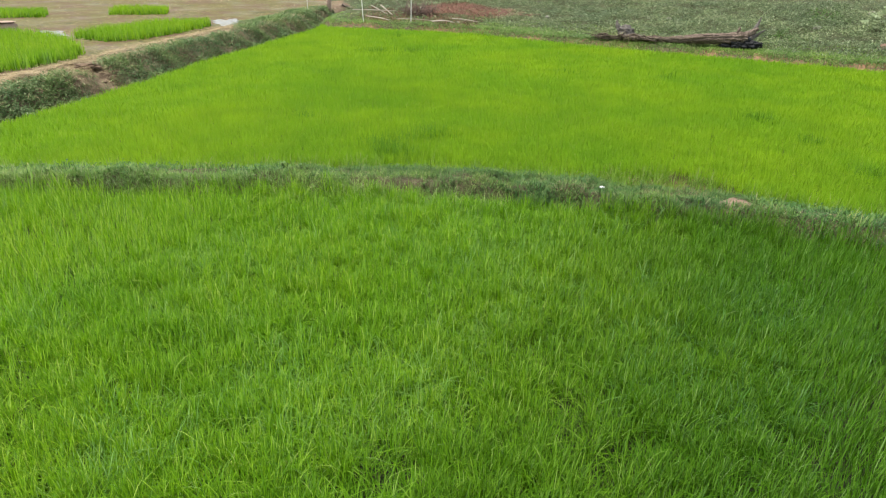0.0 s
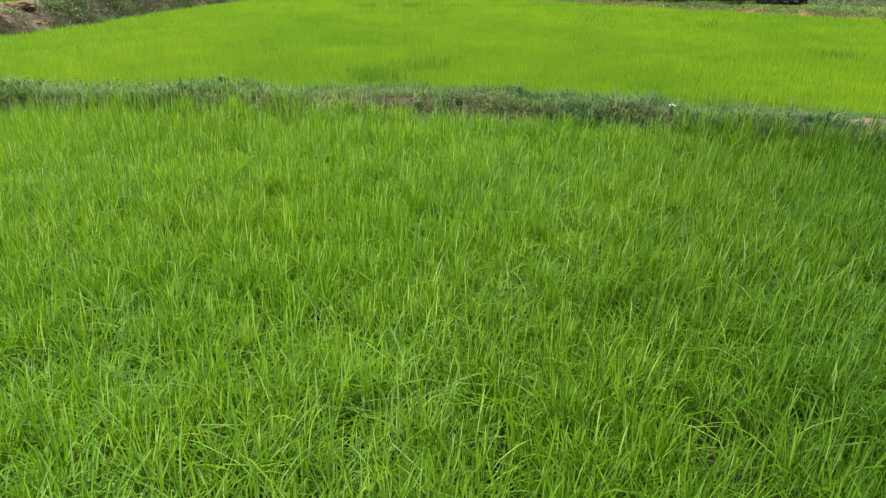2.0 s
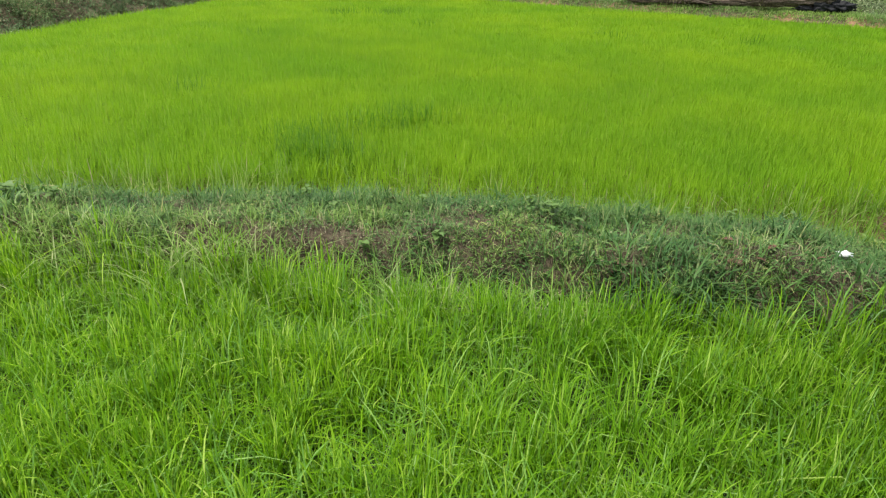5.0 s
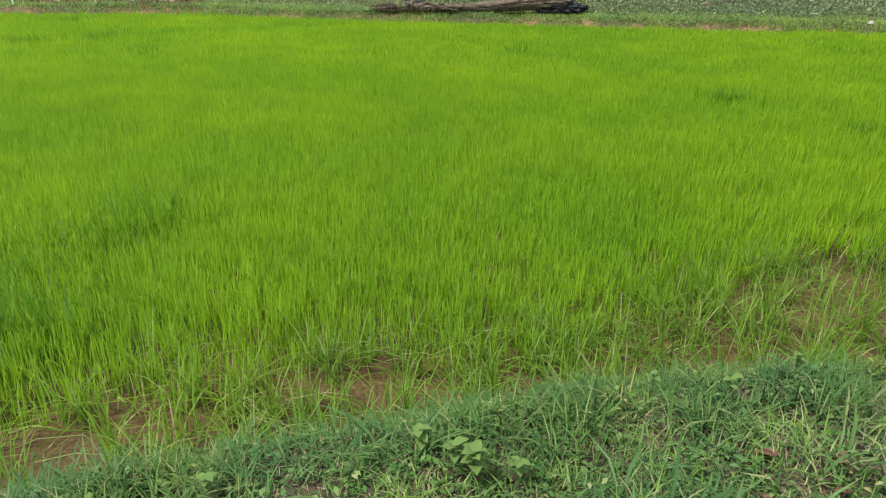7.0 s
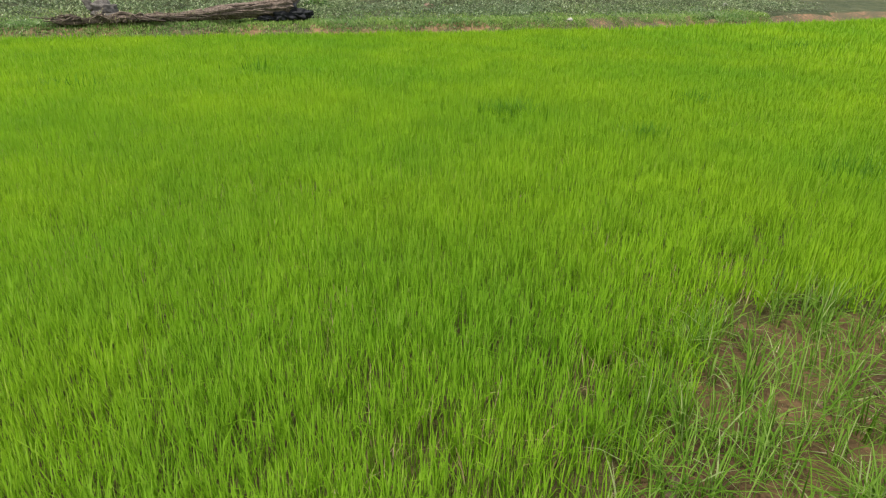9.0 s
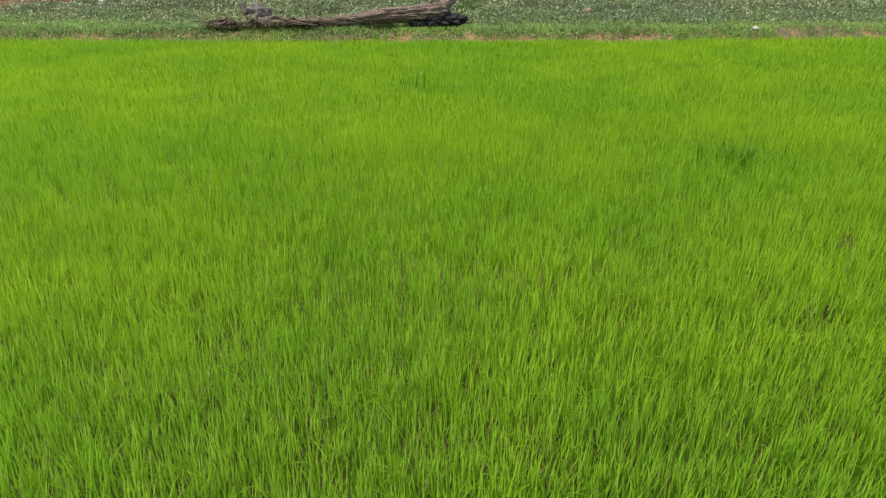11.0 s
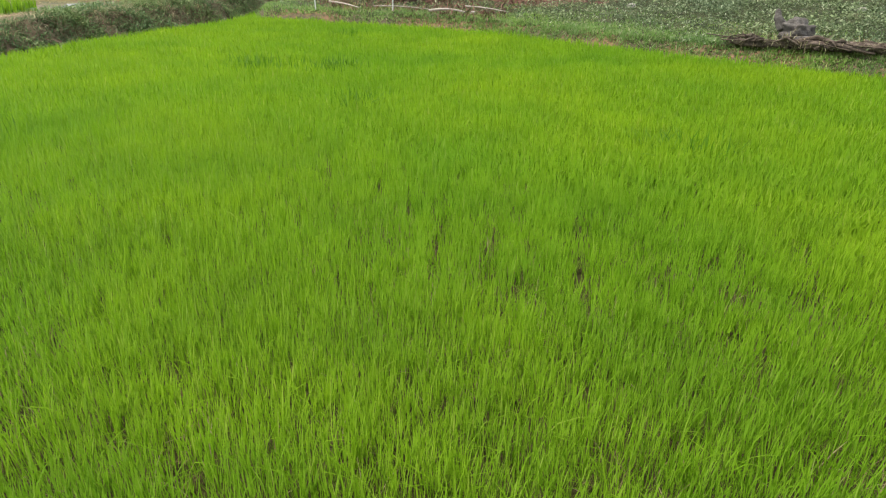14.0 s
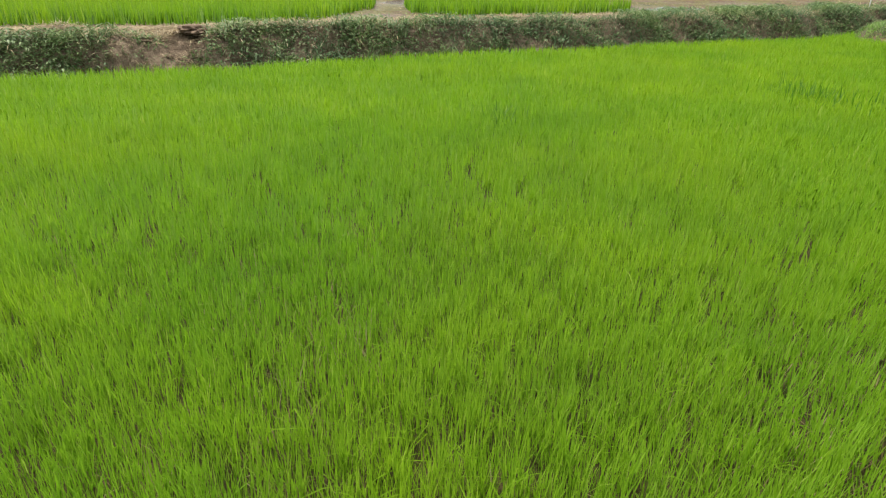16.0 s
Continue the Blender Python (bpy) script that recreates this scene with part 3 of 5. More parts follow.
# long-leaved tussocks leaning over the near shoulder
for x0, y0, n, L in [(1.98, 8.12, 110, 0.24), (2.2, 8.2, 110, 0.2), (2.05, 8.27, 80, 0.17), (1.8, 8.15, 80, 0.16), (2.4, 8.22, 80, 0.26), (2.9, 8.32, 80, 0.25), (3.5, 8.38, 80, 0.24), (1.7, 8.85, 50, 0.16), (1.1, 8.65, 50, 0.17), (2.0, 8.42, 30, 0.2)]:
    x, y = rng.normal(x0, 0.07, n), rng.normal(y0, 0.06, n)
    v, faces, tilt = turf(x, y, L, 0.007, 3, 0.7, 0.5)
    foot = np.array([x0, y0, float(height(np.array([x0]), np.array([y0]))[0])])
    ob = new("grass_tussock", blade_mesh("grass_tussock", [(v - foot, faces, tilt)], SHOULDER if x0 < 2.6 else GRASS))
    ob.location = foot
    tagged(ob, "tussock of long bluish green grass leaning over the bund", "grass tussock", "tussocks on the bund", "stuff")
# thick tufts along the far shoulder and at random over the crest
x, y = scatter(-0.6, 4.0, 7.4, 9.6, 40, lambda x, y: bund_cover(x, y) * (0.25 + 0.75 * (y > bund_mid(x) + 0.02)))
x, y = clumped(x, y, 26, 0.035)
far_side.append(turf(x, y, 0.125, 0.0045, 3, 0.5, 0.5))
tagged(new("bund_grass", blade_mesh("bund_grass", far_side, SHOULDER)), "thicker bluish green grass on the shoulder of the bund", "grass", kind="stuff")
tagged(new("bund_grass", blade_mesh("bund_grass", sets, GRASS)), "short bluish green grass growing along the earth bund", "grass", kind="stuff")

x, y = scatter(-7.0, 1.75, 4.2, 8.3, 560, lambda x, y: (x > left_toe(y)) & (bund_mid(x) - y > np.interp(x, [-0.6, 0.1, 0.6], [0.3, 0.46, 0.56]) + 0.12 * (fbm(x * 3, y * 3, 66) - 0.5)) & (bund_mid(x) - y < 0.88))
x, y = clumped(x, y, 5, 0.025)
PALEGRASS = leaf_material("pale_grass_leaf", [(0.0, (0.1, 0.195, 0.032)), (0.5, (0.15, 0.262, 0.052)), (0.85, (0.21, 0.315, 0.09)), (1.0, (0.36, 0.38, 0.2))], ((0.88, 0.92, 1.0), (1.1, 1.05, 1.0)), 1.5, 0.4)
v = turf(x, y, np.interp(x, [-0.4, 0.4], [0.17, 0.27]), 0.0048, 3, 0.4, 0.5, 0.0, 0.8)
x, y = scatter(-7.0, 1.7, 4.2, 8.4, 950, lambda x, y: (x > left_toe(y)) & (bund_mid(x) - y > np.interp(x, [-2.0, -0.3, 0.7, 1.7], [0.08, 0.28, 0.42, 0.5])) & (bund_mid(x) - y < 0.7))
x, y = clumped(x, y, 3, 0.025)
v2 = turf(x, y, 0.11, 0.006, 2, 0.55, 0.5, 0.0, 0.85)
x, y = scatter(-4.5, 4.8, 5.6, 8.9, 540, lambda x, y: (bund_mid(x) - y > 0.0) & (bund_mid(x) - y < 0.55) & (fbm(x * 3, y * 3, 67) > 0.36 + 0.16 * smooth(1.4, 1.9, x)) & (bund_cover(x, y) > 0.2))
x, y = clumped(x, y, 5, 0.02)
third = turf(x, y, 0.1, 0.0036, 2, 0.45, 0.5, 0.0, 0.75)
x, y = scatter(-0.9, 1.15, 6.8, 8.4, 230, lambda x, y: (bund_mid(x) - y > 0.5 + 0.1 * smooth(0.6, 1.1, x)) & (bund_mid(x) - y < 0.82) & (fbm(x * 4, y * 4, 68) > 0.38))
fringe = turf(*clumped(x, y, 7, 0.03), 0.36, 0.005, 3, 0.3, 0.6, 0.0, 0.8)
tagged(new("slope_grass", blade_mesh("slope_grass", [v, v2, third, fringe], PALEGRASS)), "pale arching grass leaning over the edge of the bund", "grass", kind="stuff")

# trailing stems and dry litter on the trodden crest
sets = []
x, y = scatter(-1.0, 4.6, 6.9, 10.2, 1500, lambda x, y: on_bund(x, y, 0.7))
sets.append(turf(x, y, 0.055, 0.003, 1, 1.45, 0.02, 0.012))
x, y = scatter(-6, 8, 5.0, 10.6, 90, lambda x, y: (y > bund_mid(x) + 0.4) & (y < rice_start(x) + 0.3))
sets.append(turf(x, y, 0.07, 0.005, 1, 1.45, 0.02, 0.012))
LITTER = leaf_material("dry_litter", [(0.0, (0.1, 0.075, 0.045)), (0.6, (0.24, 0.19, 0.12)), (1.0, (0.4, 0.33, 0.22))], ((0.85, 0.85, 0.85), (1.1, 1.1, 1.1)), 2.0, 0.1, 0.8)
tagged(new("dry_litter", blade_mesh("dry_litter", sets, LITTER)), "dry straw and dead grass stems lying on bare earth", "litter", kind="stuff")


def leaf_cards(x, y, z, size, tilt, aspect=0.6, az=None):
    """Small pointed leaves folded along the midrib: four corners and two triangles each."""
    n = len(x)
    az = rng.uniform(0, 2 * np.pi, n) if az is None else az
    d = np.stack([np.cos(az) * np.cos(tilt), np.sin(az) * np.cos(tilt), np.sin(tilt)], -1) * size[:, None]
    s = np.stack([-np.sin(az), np.cos(az), np.zeros(n)], -1) * (size * aspect / 2)[:, None]
    c = np.stack([x, y, z], -1)
    up = np.zeros((n, 3))
    up[:, 2] = size * 0.14
    v = np.stack([c, c + d * 0.5 + s + up, c + d, c + d * 0.5 - s + up], 1)
    nrm = np.stack([-np.cos(az) * np.sin(tilt), -np.sin(az) * np.sin(tilt), np.cos(tilt) + 0.3], -1)
    nrm = nrm / np.linalg.norm(nrm, axis=1)[:, None]
    return v, [(0, 2, 1), (0, 3, 2)], np.repeat(nrm[:, None], 4, 1)


x, y = scatter(-1.0, 4.4, 6.9, 9.7, 700, bund_cover)
x, y = clumped(x, y, 3, 0.03)
v1 = leaf_cards(x, y, height(x, y) + rng.uniform(0.0, 0.045, len(x)), rng.uniform(0.012, 0.03, len(x)), rng.uniform(-0.2, 0.7, len(x)))
x, y = scatter(-8, 10, 4.0, 9.9, 350, lambda x, y: bund_cover(x, y) * ((x < -1.0) | (x > 4.4)))
v2 = leaf_cards(x, y, height(x, y) + rng.uniform(0.0, 0.08, len(x)), rng.uniform(0.025, 0.05, len(x)), rng.uniform(-0.2, 0.7, len(x)))
x, y = scatter(-0.8, 4.2, 7.3, 9.4, 5500, lambda x, y: on_bund(x, y, 0.5) * smooth(0.25, 0.45, fbm(x * 5, y * 5, 65)))
v3 = leaf_cards(x, y, height(x, y) + rng.uniform(0.0, 0.016, len(x)), rng.uniform(0.007, 0.018, len(x)), rng.uniform(-0.4, 0.8, len(x)), 0.5)
CRUMB = leaf_material("dull_crumb_leaf", [(0.0, (0.06, 0.05, 0.028)), (0.35, (0.13, 0.11, 0.065)), (0.5, (0.09, 0.13, 0.05)), (0.85, (0.15, 0.19, 0.085)), (1.0, (0.3, 0.27, 0.18))], ((0.85, 0.85, 0.85), (1.1, 1.1, 1.1)), 3.0, 0.15, 0.8)
tagged(new("creeping_weed", blade_mesh("creeping_weed", [v3], CRUMB)), "tiny dull olive and brown leaves matted on trodden earth", "weed", kind="stuff")
tagged(new("creeping_weed", blade_mesh("creeping_weed", [v1, v2], GRASS)), "low creeping weed with small dull green leaves", "weed", kind="stuff")

# ---------------------------------------------------------------- the higher bund on the far left
def face_cover(x, y):
    s = left_toe(y) - x
    c = (0.7 + 0.3 * smooth(0.28, 0.46, fbm(x * 1.6, y * 1.6, 71))) * smooth(-0.1, 0.1, s) * (1 - smooth(0.85, 1.3, s - 1.1 * smooth(18.5, 21, y)))
    return np.clip(c - scar(x, y), 0, 1)


leafy = lambda x, y: smooth(0.44, 0.56, fbm(x * 1.5, y * 1.5, 78) + 0.12 * (fbm(x * 5, y * 5, 79) - 0.5) + 0.3 * np.exp(-((y - 10.15) / 0.75) ** 2))
x, y = scatter(-14, -6.6, 6.0, 28, 2000, face_cover)
n = len(x)
mat_down = blades(x, y, height(x, y), rng.uniform(0.04, 0.1, n), rng.uniform(0.009, 0.016, n), rng.uniform(0.5, 1.4, n), rng.uniform(0.1, 0.5, n), 1, rng.normal(0, 1.4, n), 0.4)
x, y = scatter(-14, -6.6, 6.0, 28, 800, lambda x, y: face_cover(x, y) * (1 - 0.7 * leafy(x, y)))
n = len(x)
tuft = 0.55 + 0.9 * smooth(0.35, 0.7, fbm(x * 3.5, y * 3.5, 77))
sets = [blades(x, y, height(x, y), tuft * rng.uniform(0.06, 0.17, n), rng.uniform(0.006, 0.012, n), rng.uniform(0.3, 1.1, n), rng.uniform(0.2, 0.7, n), 2, rng.normal(0, 1.1, n), 0.4)]
tagged(new("matted_grass", blade_mesh("matted_grass", sets + [mat_down], DRYGRASS)), "matted dull green and dry grass hanging down the bund", "grass", kind="stuff")
x, y = scatter(-14, -6.6, 6.0, 28, 170, lambda x, y: face_cover(x, y) * leafy(x, y))
x, y = clumped(x, y, 7, 0.045)
n = len(x)
v = leaf_cards(x, y, height(x, y) + rng.uniform(0.02, 0.13, n), rng.uniform(0.035, 0.08, n), rng.uniform(-0.7, 0.7, n), 0.4)
x, y = scatter(-14, -6.6, 6.0, 28, 55, lambda x, y: face_cover(x, y) * leafy(x, y))
v2 = turf(*clumped(x, y, 9, 0.03), 0.2, 0.009, 2, 0.6, 0.5)
x, y = scatter(-9.2, -7.2, 8.6, 11.4, 130, face_cover)
x, y = clumped(x, y, 7, 0.045)
n = len(x)
v3 = leaf_cards(x, y, height(x, y) + rng.uniform(0.01, 0.12, n), rng.uniform(0.035, 0.075, n), rng.uniform(-0.7, 0.7, n), 0.35)
tagged(new("bund_weed", blade_mesh("bund_weed", [v, v2, v3], CREEPER)), "dark green leafy weeds hanging over the face of the bund", "weed", kind="stuff")
crest = lambda x, y: (left_toe(y) - x > 0.75) & (left_toe(y) - x < 2.4)
x, y = scatter(-14, -7.2, 5, 25.5, 480, lambda x, y: crest(x, y) * (0.2 + 0.8 * smooth(0.45, 0.6, fbm(x, y, 73))))
x, y = clumped(x, y, 3, 0.09)
n = len(x)
STRAW = leaf_material("straw_stalk", [(0.0, (0.2, 0.15, 0.08)), (0.6, (0.36, 0.28, 0.16)), (1.0, (0.5, 0.42, 0.27))], ((0.85, 0.85, 0.85), (1.1, 1.1, 1.1)), 2.0, 0.15, 0.7)
sets = [blades(x, y, height(x, y) + rng.uniform(0.005, 0.03, n), rng.uniform(0.06, 0.22, n), rng.uniform(0.005, 0.011, n), rng.uniform(1.2, 1.6, n), np.full(n, 0.02), 1)]
x, y = scatter(-10, -7.2, 8, 12.2, 420, crest)
x, y = clumped(x, y, 3, 0.05)
n = len(x)
sets.append(blades(x, y, height(x, y) + rng.uniform(0.005, 0.03, n), rng.uniform(0.06, 0.2, n), rng.uniform(0.007, 0.013, n), rng.uniform(1.3, 1.6, n), np.full(n, 0.02), 1))
# broken stalks and dead grass caught on the bare slip
x, y = scatter(-9.6, -7.3, 10.3, 12.4, 620, lambda x, y: scar(x, y) * smooth(0.05, 0.3, left_toe(y) - x) * (left_toe(y) - x < 1.3) * smooth(0.3, 0.55, fbm(x * 4, y * 4, 76)))
n = len(x)
sets.append(blades(x, y, height(x, y) + rng.uniform(0.005, 0.04, n), rng.uniform(0.05, 0.2, n), rng.uniform(0.006, 0.012, n), rng.uniform(1.2, 1.7, n), rng.uniform(0.0, 0.3, n), 1, rng.normal(0, 0.9, n)))
tagged(new("straw_litter", blade_mesh("straw_litter", sets, STRAW)), "pale straw strewn along the top of the bund", "straw", kind="stuff")
n = 2200
x, y = rng.normal(-8.8, 0.17, n), rng.normal(10.05, 0.22, n)
pile = 0.03 + 0.15 * np.exp(-((x + 8.8) / 0.28) ** 2 - ((y - 10.05) / 0.35) ** 2)
sets = [blades(x, y, height(x, y) + pile * rng.uniform(0.1, 1, n), rng.uniform(0.08, 0.25, n), rng.uniform(0.005, 0.01, n), rng.uniform(1.2, 1.7, n), rng.uniform(0.0, 0.2, n), 1)]
tagged(new("straw_heap", blade_mesh("straw_heap", sets, STRAW)), "low heap of yellow straw on the bund", "straw", kind="stuff")

# ---------------------------------------------------------------- the weedy bank behind the far paddy
def bank_depth(x, y):
    return y - far_toe(x)


def bank_cover(x, y):
    f = bank_depth(x, y)
    c = (0.4 + 0.6 * smooth(0.3, 0.5, fbm(x * 0.8, y * 0.8, 81))) * (0.3 * smooth(0.2, 0.5, f) + 0.7 * smooth(0.6, 1.5, f))
    c = c * (1 - 0.9 * np.exp(-((x + 6.1) / 2.8) ** 2 - ((y - 28.4) / 1.5) ** 2))
    c = c * (1 - 0.85 * (1 - smooth(-5.2, -4.2, x)) * (1 - smooth(26.8, 28.0, y)))
    c = np.where((np.abs(x - 2.6) < 2.9) & (y < 23.9), c * 0.08, c)
    lush = 0.65 + 0.35 * smooth(-4, 2, x + (y - 26) * 0.3)
    return np.clip(c * lush, 0, 1) * (x > -13.5)


x, y = scatter(-13.5, 22, 22, 33.5, 215, lambda x, y: bank_cover(x, y) * (0.6 + 0.4 * smooth(0.36, 0.5, fbm(x * 2.6, y * 2.6, 85))))
x, y = clumped(x, y, 3, 0.07)
n = len(x)
rise = 0.26 * smooth(0.38, 0.7, fbm(x * 1.6, y * 1.6, 87)) + 0.1 * smooth(26, 29, y) * smooth(2, 7, x)
v1 = leaf_cards(x, y, height(x, y) + rise * rng.uniform(0.2, 1, n) + rng.uniform(0.0, 0.08, n), rng.uniform(0.042, 0.092, n), rng.uniform(-0.6, 0.9, n), 0.4)
tagged(new("bank_weed", blade_mesh("bank_weed", [v1], WEED)), "grey-green leafy creeper covering the rising bank", "weed", kind="stuff")
def strip(x, y):
    """Grass along the foot of the bank, with worn earth showing in long patches at its front."""
    f = bank_depth(x, y)
    worn = smooth(0.44, 0.53, fbm(x * 0.7, y * 1.6, 84)) * np.exp(-((f - 0.22 - 0.25 * (fbm(x * 0.9, y * 0.3, 88) - 0.5)) / 0.09) ** 2)
    return smooth(-0.1, 0.02, f) * (1 - 0.85 * smooth(0.7, 2.0, f)) * (1 - smooth(2.4, 3.4, f)) * (0.75 + 0.25 * smooth(0.3, 0.46, fbm(x * 1.3, y * 1.3, 83))) * (1 - 0.92 * worn) * (1 - 0.45 * (1 - smooth(-7.5, -4.5, x))) * (x > -12)


x, y = scatter(-13, 19, 21.2, 28, 1700, strip)
x2, y2 = scatter(-13, 19, 21.2, 26, 1900, lambda x, y: strip(x, y) * (bank_depth(x, y) < 0.62))
x, y = np.concatenate([x, x2]), np.concatenate([y, y2])
n = len(x)
v1 = blades(x, y, height(x, y) - 0.01, rng.uniform(0.04, 0.1, n), rng.uniform(0.018, 0.03, n), np.abs(rng.normal(0, 0.85, n)), rng.uniform(0.05, 0.3, n), 1)
VERGE = leaf_material("verge_grass_leaf", [(0.0, (0.11, 0.2, 0.04)), (0.6, (0.185, 0.295, 0.075)), (0.86, (0.24, 0.345, 0.11)), (1.0, (0.42, 0.39, 0.22))], ((0.8, 0.85, 1.0), (1.15, 1.15, 0.95)), 0.6)
tagged(new("verge_grass", blade_mesh("verge_grass", [v1], VERGE)), "short grass growing along the foot of the bank", "grass", kind="stuff")

# ---------------------------------------------------------------- the wet paddy with its seedling beds
def inside(px, py, poly):
    hit = np.zeros(len(px), bool)
    for (x1, y1), (x2, y2) in zip(poly, poly[1:] + poly[:1]):
        hit ^= ((y1 > py) != (y2 > py)) & (px < (x2 - x1) * (py - y1) / (y2 - y1 + 1e-9) + x1)
    return hit


BEDS = [[(-10.3, 6.0), (-10.35, 8.8), (-10.35, 11.4), (-10.55, 12.8), (-11.2, 13.6), (-11.9, 13.95), (-13.2, 14.75), (-14.6, 15.0), (-17.8, 14.6), (-17.8, 6.0)],
        [(-13.9, 15.5), (-12.4, 15.4), (-11.9, 16.2), (-12.15, 18.1), (-12.65, 20.2), (-13.2, 20.6), (-14.3, 18.9)],
        [(-18.6, 21.3), (-17.0, 22.6), (-17.9, 23.9), (-19.6, 22.6)],
        [(-22.5, 17.2), (-20.8, 18.2), (-19.8, 19.4), (-20.8, 20.4), (-23.3, 18.4)]]
for poly in BEDS:
    xs, ys = [p[0] for p in poly], [p[1] for p in poly]
    x, y = scatter(min(xs), max(xs), min(ys), max(ys), 480, lambda x, y: inside(x + (fbm(x * 3, y * 3, 91) - 0.5) * 0.3, y, poly))
    bed = tagged(new("seedling_bed", blade_mesh("seedling_bed", [rice(x, y, 0.36, 0.023, 1, 0.16, 0.04)], RICE_FAR)),
                 "block of bright green rice seedlings standing in wet mud", "seedling bed", "seedling beds")
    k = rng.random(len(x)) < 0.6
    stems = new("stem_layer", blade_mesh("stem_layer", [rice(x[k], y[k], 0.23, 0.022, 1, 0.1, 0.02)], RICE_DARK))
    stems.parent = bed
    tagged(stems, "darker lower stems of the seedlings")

WATER, N, K, b = material("puddle_water", 0.16, 0.3)
b.inputs["Base Color"].default_value = (0.07, 0.055, 0.03, 1)
bump(N, K, b, noise_of(N, K, 6, 3), 0.3, 0.02)
for x0, y0, a, c, turn in [(-15.2, 15.9, 1.1, 0.4, 2.57), (-13.1, 21.5, 1.2, 0.5, 2.32)]:
    bm = bmesh.new()
    ring = []
    for k in range(28):
        t = k * 2 * math.pi / 28
        r = 1 + 0.5 * noise.noise((x0 + math.cos(t) * 1.2, y0 + math.sin(t) * 1.2, 0)) + 0.4 * noise.noise((x0 + math.cos(t) * 3, y0 + math.sin(t) * 3, 5))
        u, w = a * r * math.cos(t), c * r * math.sin(t)
        ring.append((x0 + u * math.cos(turn) - w * math.sin(turn), y0 + u * math.sin(turn) + w * math.cos(turn)))
    z = sum(float(height(np.array([p[0]]), np.array([p[1]]))[0]) for p in ring) / len(ring) + 0.003
    bm.faces.new([bm.verts.new((px, py, z)) for px, py in ring])
    me = bpy.data.meshes.new("water")
    bm.to_mesh(me)
    me.materials.append(WATER)
    tagged(new("water", me), "shallow muddy puddle reflecting the sky", "water", kind="structure")


# ---------------------------------------------------------------- single things
def ground_z(x, y):
    return float(height(np.array([float(x)]), np.array([float(y)]))[0])


def holder(name, x, y, z, label, category, group=""):
    e = new(name)
    e.empty_display_size = 0.1
    e.location = (x, y, z)
    return tagged(e, label, category, group)


def part(name, bm, mat, parent, label=""):
    """Links a bmesh, given in its thing's own space, as one mesh object under a thing or part."""
    me = bpy.data.meshes.new(name)
    bm.to_mesh(me)
    bm.free()
    for p in me.polygons:
        p.use_smooth = True
    me.materials.append(mat)
    ob = new(name, me)
    ob.parent = parent
    return tagged(ob, label) if label else ob


def tube(path, radii, sides=8, rough=0.0, seed=0.0, freq=5.0, squash=1.0):
    """A bmesh tube along path with a radius at each point, closed at both ends and roughened along the grain."""
    bm = bmesh.new()
    pts = [Vector(p) for p in path]
    rings = []
    for i, (p, r) in enumerate(zip(pts, radii)):
        d = (pts[min(i + 1, len(pts) - 1)] - pts[max(i - 1, 0)]).normalized()
        side = d.cross(Vector((0, 0, 1)))
        side = side.normalized() if side.length > 1e-3 else Vector((1, 0, 0))
        up = side.cross(d).normalized()
        ring = []
        for k in range(sides):
            t = 2 * math.pi * k / sides
            w = 1.0
            if rough:
                g = noise.noise((math.cos(t) * freq * 0.5 + seed, math.sin(t) * freq * 0.5, p.length * 0.8 + seed))
                f = noise.noise((p.x * 5 + seed, p.y * 5 + math.cos(t) * 4, p.z * 5 + math.sin(t) * 4))
                h = abs(noise.noise((math.cos(t) * freq + seed, math.sin(t) * freq, p.length * 1.1)))
                w += rough * (g + 0.6 * f - 0.8 * h + 0.45 * noise.noise((p.x * 13 + seed, p.y * 13 + math.cos(t) * 5, p.z * 13 + math.sin(t) * 5)))
            ring.append(bm.verts.new(p + (side * math.cos(t) + up * math.sin(t) * squash) * r * w))
        rings.append(ring)
    for a, c in zip(rings, rings[1:]):
        for k in range(sides):
            bm.faces.new((a[k], a[(k + 1) % sides], c[(k + 1) % sides], c[k]))
    bm.faces.new(rings[0][::-1])
    bm.faces.new(rings[-1])
    return bm


def curve_points(ctrl, n):
    """n points and values along a smooth line through control points (x, y, z, radius)."""
    c = np.array(ctrl, float)
    t = np.linspace(0, len(c) - 1, n)
    i = np.clip(t.astype(int), 0, len(c) - 2)
    f = (t - i)[:, None]
    g = f * f * (3 - 2 * f) * 0.5 + f * 0.5
    v = c[i] * (1 - g) + c[i + 1] * g
    return [tuple(p[:3]) for p in v], [p[3] for p in v]


def lump(r, seed, rough=0.3, squash=(1, 1, 0.6), sub=3, freq=1.6):
    bm = bmesh.new()
    bmesh.ops.create_icosphere(bm, subdivisions=sub, radius=1)
    for v in bm.verts:
        k = 1 + rough * (noise.noise(v.co * freq + Vector((seed, 0, 0))) + 0.45 * noise.noise(v.co * freq * 2.7 + Vector((0, seed, 0))))
        v.co = Vector((v.co.x * squash[0], v.co.y * squash[1], v.co.z * squash[2])) * (r * k)
    return bm


def wood_material(name, stops, stretch=(1.5, 16, 16), rough=0.85, strength=0.9):
    m, N, K, b = material(name, rough, 0.15)
    a, c = noise_of(N, K, 1.0, 6, 0.7, stretch), noise_of(N, K, 24.0, 4, 0.7)
    mx = N.new("ShaderNodeMix")
    mx.inputs[0].default_value = 0.5
    K.new(a, mx.inputs[2])
    K.new(c, mx.inputs[3])
    f = mx.outputs[0]
    K.new(ramp(N, K, f, stops), b.inputs["Base Color"])
    bump(N, K, b, f, strength, 0.03)
    return m


